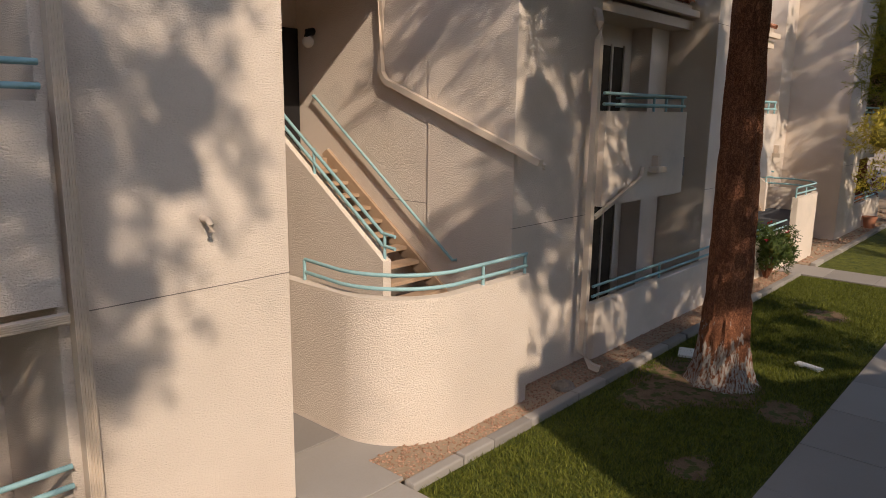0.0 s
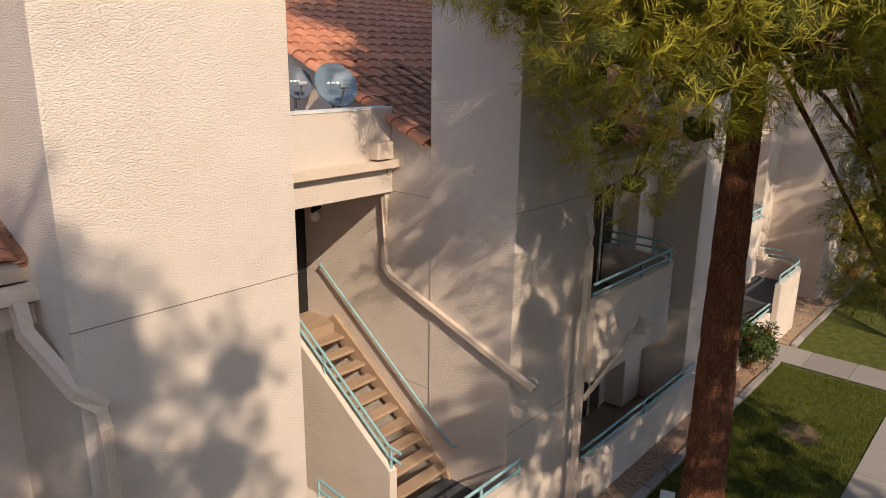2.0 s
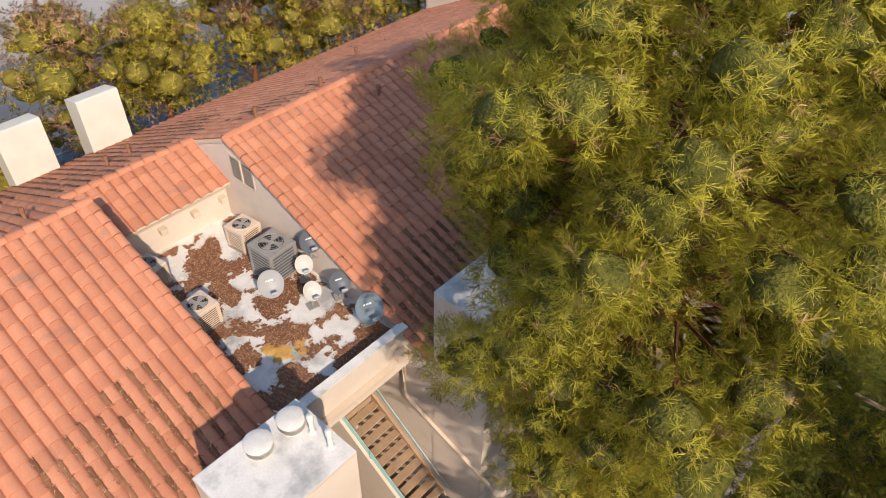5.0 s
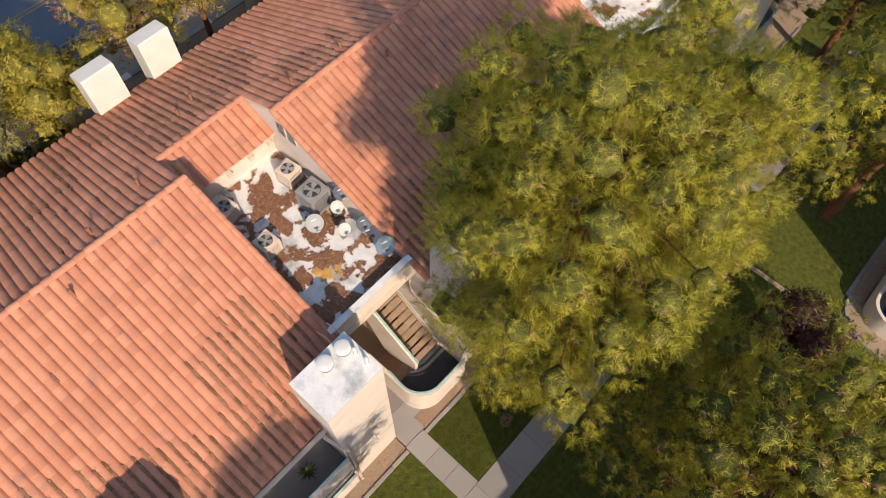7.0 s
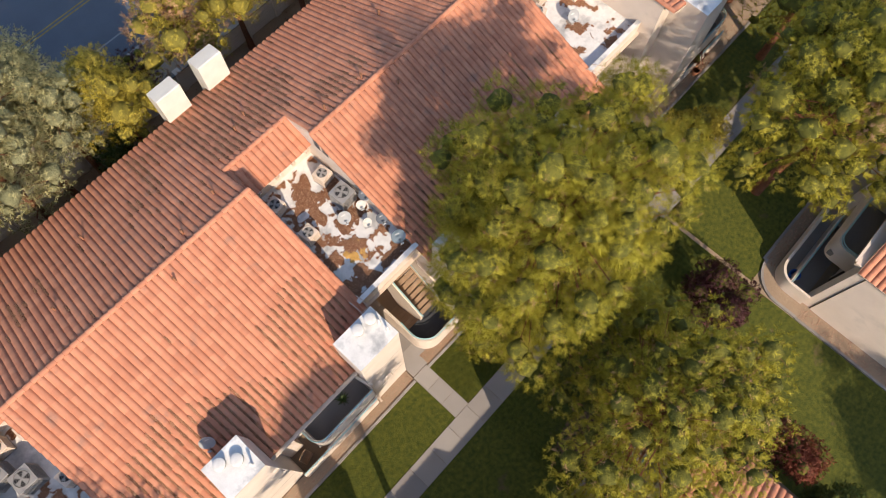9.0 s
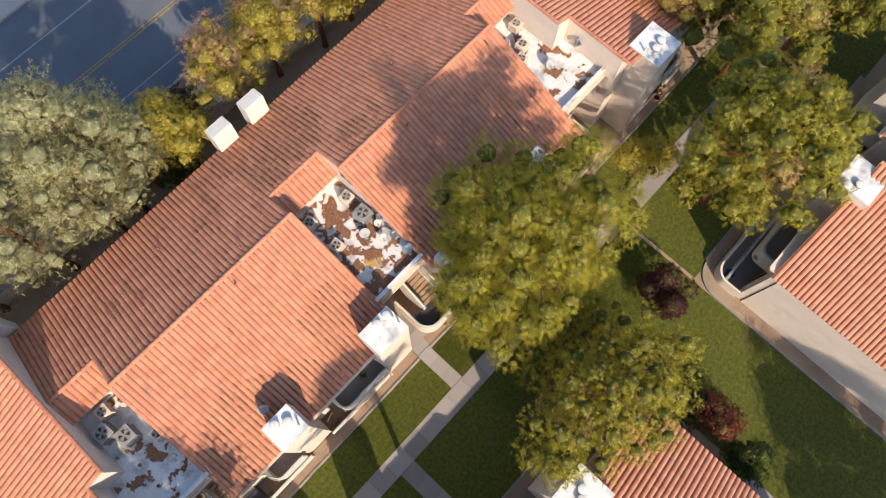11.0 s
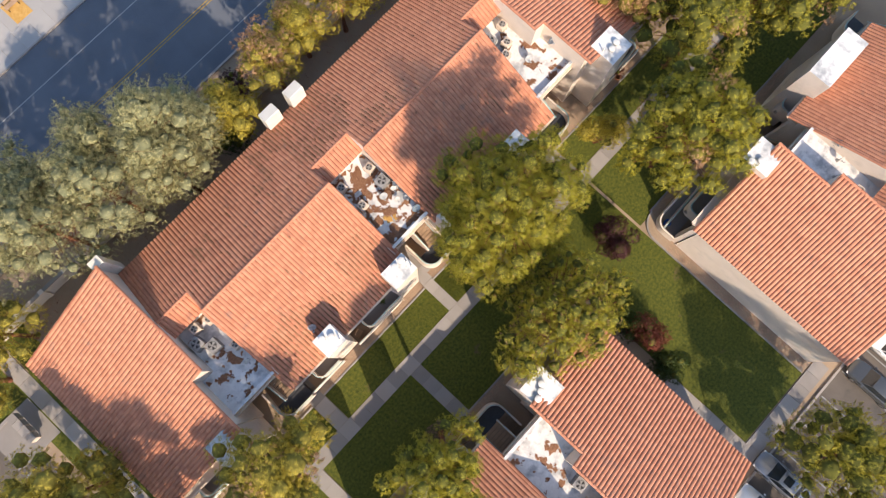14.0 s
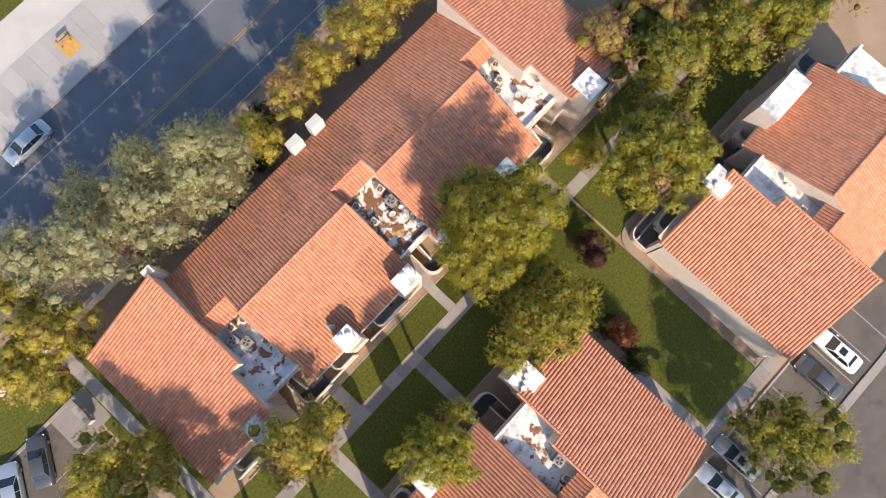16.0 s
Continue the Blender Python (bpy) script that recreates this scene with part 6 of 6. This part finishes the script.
# bus stop across the street: a tactile pad and a slatted bench
tagged(part("tactile_pad", box(-3.3, -1.6, 46.4, 48.6, 0.05, 0.125, bevel=0.005), STAIN, None), "ochre tactile paving pad at the bus stop", "pad", kind="structure")
bench = thing("bench", (-2.4, 47.9, 0.125), "brown slatted bench on the bus stop pad", "bench")
for k in range(4):
    part("seat_slat", box(-3.1, -1.8, 47.62 + 0.11 * k, 47.71 + 0.11 * k, 0.545, 0.575, bevel=0.005), TREAD, bench)
for k in range(3):
    part("back_slat", box(-3.1, -1.8, 48.08, 48.11, 0.66 + 0.12 * k, 0.75 + 0.12 * k, bevel=0.005), TREAD, bench)
for x in (-3.0, -1.95):
    part("leg", box(x, x + 0.06, 47.64, 47.70, 0.125, 0.545), BLACK, bench)
    part("leg", box(x, x + 0.06, 48.02, 48.08, 0.125, 1.02), BLACK, bench)

# ---------------------------------------------------------------- houses across the street
for i, x in enumerate((-62, -36, -12, 14, 40, 66, 92)):
    y = 84 + 6 * (i % 2)
    house = thing("distant_house", (x, y, 0), "distant pale stucco house with a brown tile roof", "house", "distant houses")
    part("wall", box(x - 8, x + 8, y, y + 9, 0, 3.2), STUCCO if i % 2 else WHITE, house)
    part("roof", prism([(y - 0.6, 3.1), (y + 9.6, 3.1), (y + 4.5, 5.6)], "x", x - 8.6, x + 8.6), TREAD, house)
    part("garage_door", box(x - 6, x - 1, y - 0.04, y + 0.02, 0, 2.2), WHITE, house)
    for dx in (1.5, 4.8):
        part("window", box(x + dx, x + dx + 1.6, y - 0.05, y + 0.02, 1.0, 2.2), GLASS_DARK, house)

# ---------------------------------------------------------------- cars
def car(name, x, y, turn, paint, label, length=4.6, width=1.8, height=1.43, roof_window=False):
    """A saloon: body, glasshouse, roof, wheels and lamps; it faces +x before the turn."""
    c = thing(name, (x, y, 0), label, "car", "cars")
    c.matrix_basis = pose(x, y, 0, 0, 0, turn)
    L, W = length / 2, width / 2
    bm = bmesh.new()
    stations = ((-L, 0.42, 0.86, 0.80), (-L + 0.12, 0.30, 0.96, 0.92), (-L + 0.9, 0.24, 0.99, 1.0), (-0.3, 0.22, 0.96, 1.0), (L - 1.35, 0.22, 0.94, 1.0), (L - 0.5, 0.25, 0.80, 0.96), (L - 0.1, 0.32, 0.66, 0.86), (L, 0.40, 0.58, 0.74))
    rows = []
    for sx, z0, z1, w in stations:
        w = W * w
        rows.append([bm.verts.new((sx, yy, zz)) for yy, zz in ((-w * 0.9, z0), (-w, z0 + 0.12), (-w, (z0 + z1) / 2 + 0.08), (-w * 0.93, z1 - 0.04), (-w * 0.80, z1), (0, z1 + 0.025), (w * 0.80, z1), (w * 0.93, z1 - 0.04), (w, (z0 + z1) / 2 + 0.08), (w, z0 + 0.12), (w * 0.9, z0))])
    for a, b in zip(rows, rows[1:]):
        for k in range(11):
            bm.faces.new((a[k], a[(k + 1) % 11], b[(k + 1) % 11], b[k]))
    bm.faces.new(rows[0])
    bm.faces.new(rows[-1][::-1])
    local(bm, "body", paint, c, "", True)
    cab = bmesh.new()
    low = ((-L + 0.62, 0.80), (-L + 1.5, 0.86), (L - 2.0, 0.86), (L - 1.22, 0.80))
    high = ((-L + 1.25, 0.62), (-L + 1.7, 0.66), (L - 2.25, 0.66), (L - 1.95, 0.62))
    rows = [[cab.verts.new((px, s * W * pw, z)) for (px, pw), s in [(p, -1) for p in pts] + [(p, 1) for p in pts[::-1]]] for pts, z in ((low, 0.93), (high, height - 0.06))]
    for k in range(8):
        cab.faces.new((rows[0][k], rows[0][(k + 1) % 8], rows[1][(k + 1) % 8], rows[1][k]))
    cab.faces.new(rows[1])
    local(cab, "glasshouse", GLASS_DARK, c, "dark tinted windows")
    roof = bmesh.new()
    block(roof, -L + 1.22, L - 1.92, -W * 0.66, W * 0.66, height - 0.075, height, bevel=0.035)
    local(roof, "roof_panel", paint, c, "", True)
    if roof_window:
        local(box(-0.55, 0.15, -0.35, 0.35, height - 0.01, height + 0.004), "sunroof", GLASS_DARK, c)
    for s in (-1, 1):
        for a, b in (((-L + 0.66, 0.80), (-L + 1.27, 0.63)), ((L - 1.24, 0.80), (L - 1.97, 0.63)), ((-0.25, 0.855), (-0.3, 0.66))):
            local(sweep(bmesh.new(), [(a[0], s * W * a[1], 0.93), (b[0], s * W * b[1], height - 0.05)], 0.035, 6), "pillar", paint, c, "", True)
        local(box(L - 1.55, L - 1.38, s * (W + 0.06) - 0.07, s * (W + 0.06) + 0.07, 0.93, 1.04, bevel=0.02), "mirror", paint, c)
        local(box(L - 0.22, L - 0.06, s * W * 0.68 - 0.17, s * W * 0.68 + 0.17, 0.52, 0.64, bevel=0.02), "headlight", WHITE, c, "clear headlight")
        local(box(-L + 0.0, -L + 0.12, s * W * 0.66 - 0.16, s * W * 0.66 + 0.16, 0.68, 0.82, bevel=0.02), "tail_light", REDLEAF, c, "red tail light")
        for wx in (-L + 0.85, L - 0.9):
            wheel = local(drum([(0.2, -0.1), (0.31, -0.1), (0.33, -0.07), (0.33, 0.07), (0.31, 0.1), (0.2, 0.1)], 20), "wheel", RUBBER, c, "black tyre with alloy rim", True)
            wheel.matrix_basis = pose(wx, s * (W - 0.12), 0.33, 90)
            rim = local(drum([(0.04, -0.105 * 1), (0.2, -0.105), (0.21, -0.07), (0.21, 0.07), (0.2, 0.105), (0.04, 0.105)], 16), "rim", ALLOY, c, "", True)
            rim.parent = wheel
    return c


def paint(name, colour, metal=0.5):
    return material(name, colour, tuple(v * 1.08 for v in colour), 0.25, metal=metal, bump=0, spec=0.6)


SILVER, WHITE_CAR, CHARCOAL, GREY_CAR, NAVY = paint("silver_paint", (0.42, 0.46, 0.50)), paint("white_car_paint", (0.74, 0.74, 0.73), 0.0), paint("charcoal_paint", (0.10, 0.105, 0.11)), paint("grey_car_paint", (0.22, 0.23, 0.25)), paint("navy_paint", (0.035, 0.045, 0.07))
car("car", -11.6, 42.7, 180, SILVER, "silver saloon on the street beside the kerb", 5.0)
car("car", 25.9, -25.3, 90, WHITE_CAR, "white saloon with a sunroof in a parking stall", 4.8, roof_window=True)
car("car", 22.8, -25.6, 90, CHARCOAL, "charcoal saloon in a parking stall", 4.7)
car("car", 12.1, -24.6, 90, GREY_CAR, "grey saloon in a parking stall under the pine", 4.7, roof_window=True)
car("car", 9.2, -25.0, 90, SILVER, "silver saloon in a parking stall", 4.5)
car("car", -30.2, 20.3, 60, CHARCOAL, "charcoal saloon in the western car park", 4.6)
car("car", -33.4, 20.3, 60, SILVER, "silver saloon in the western car park", 4.6)
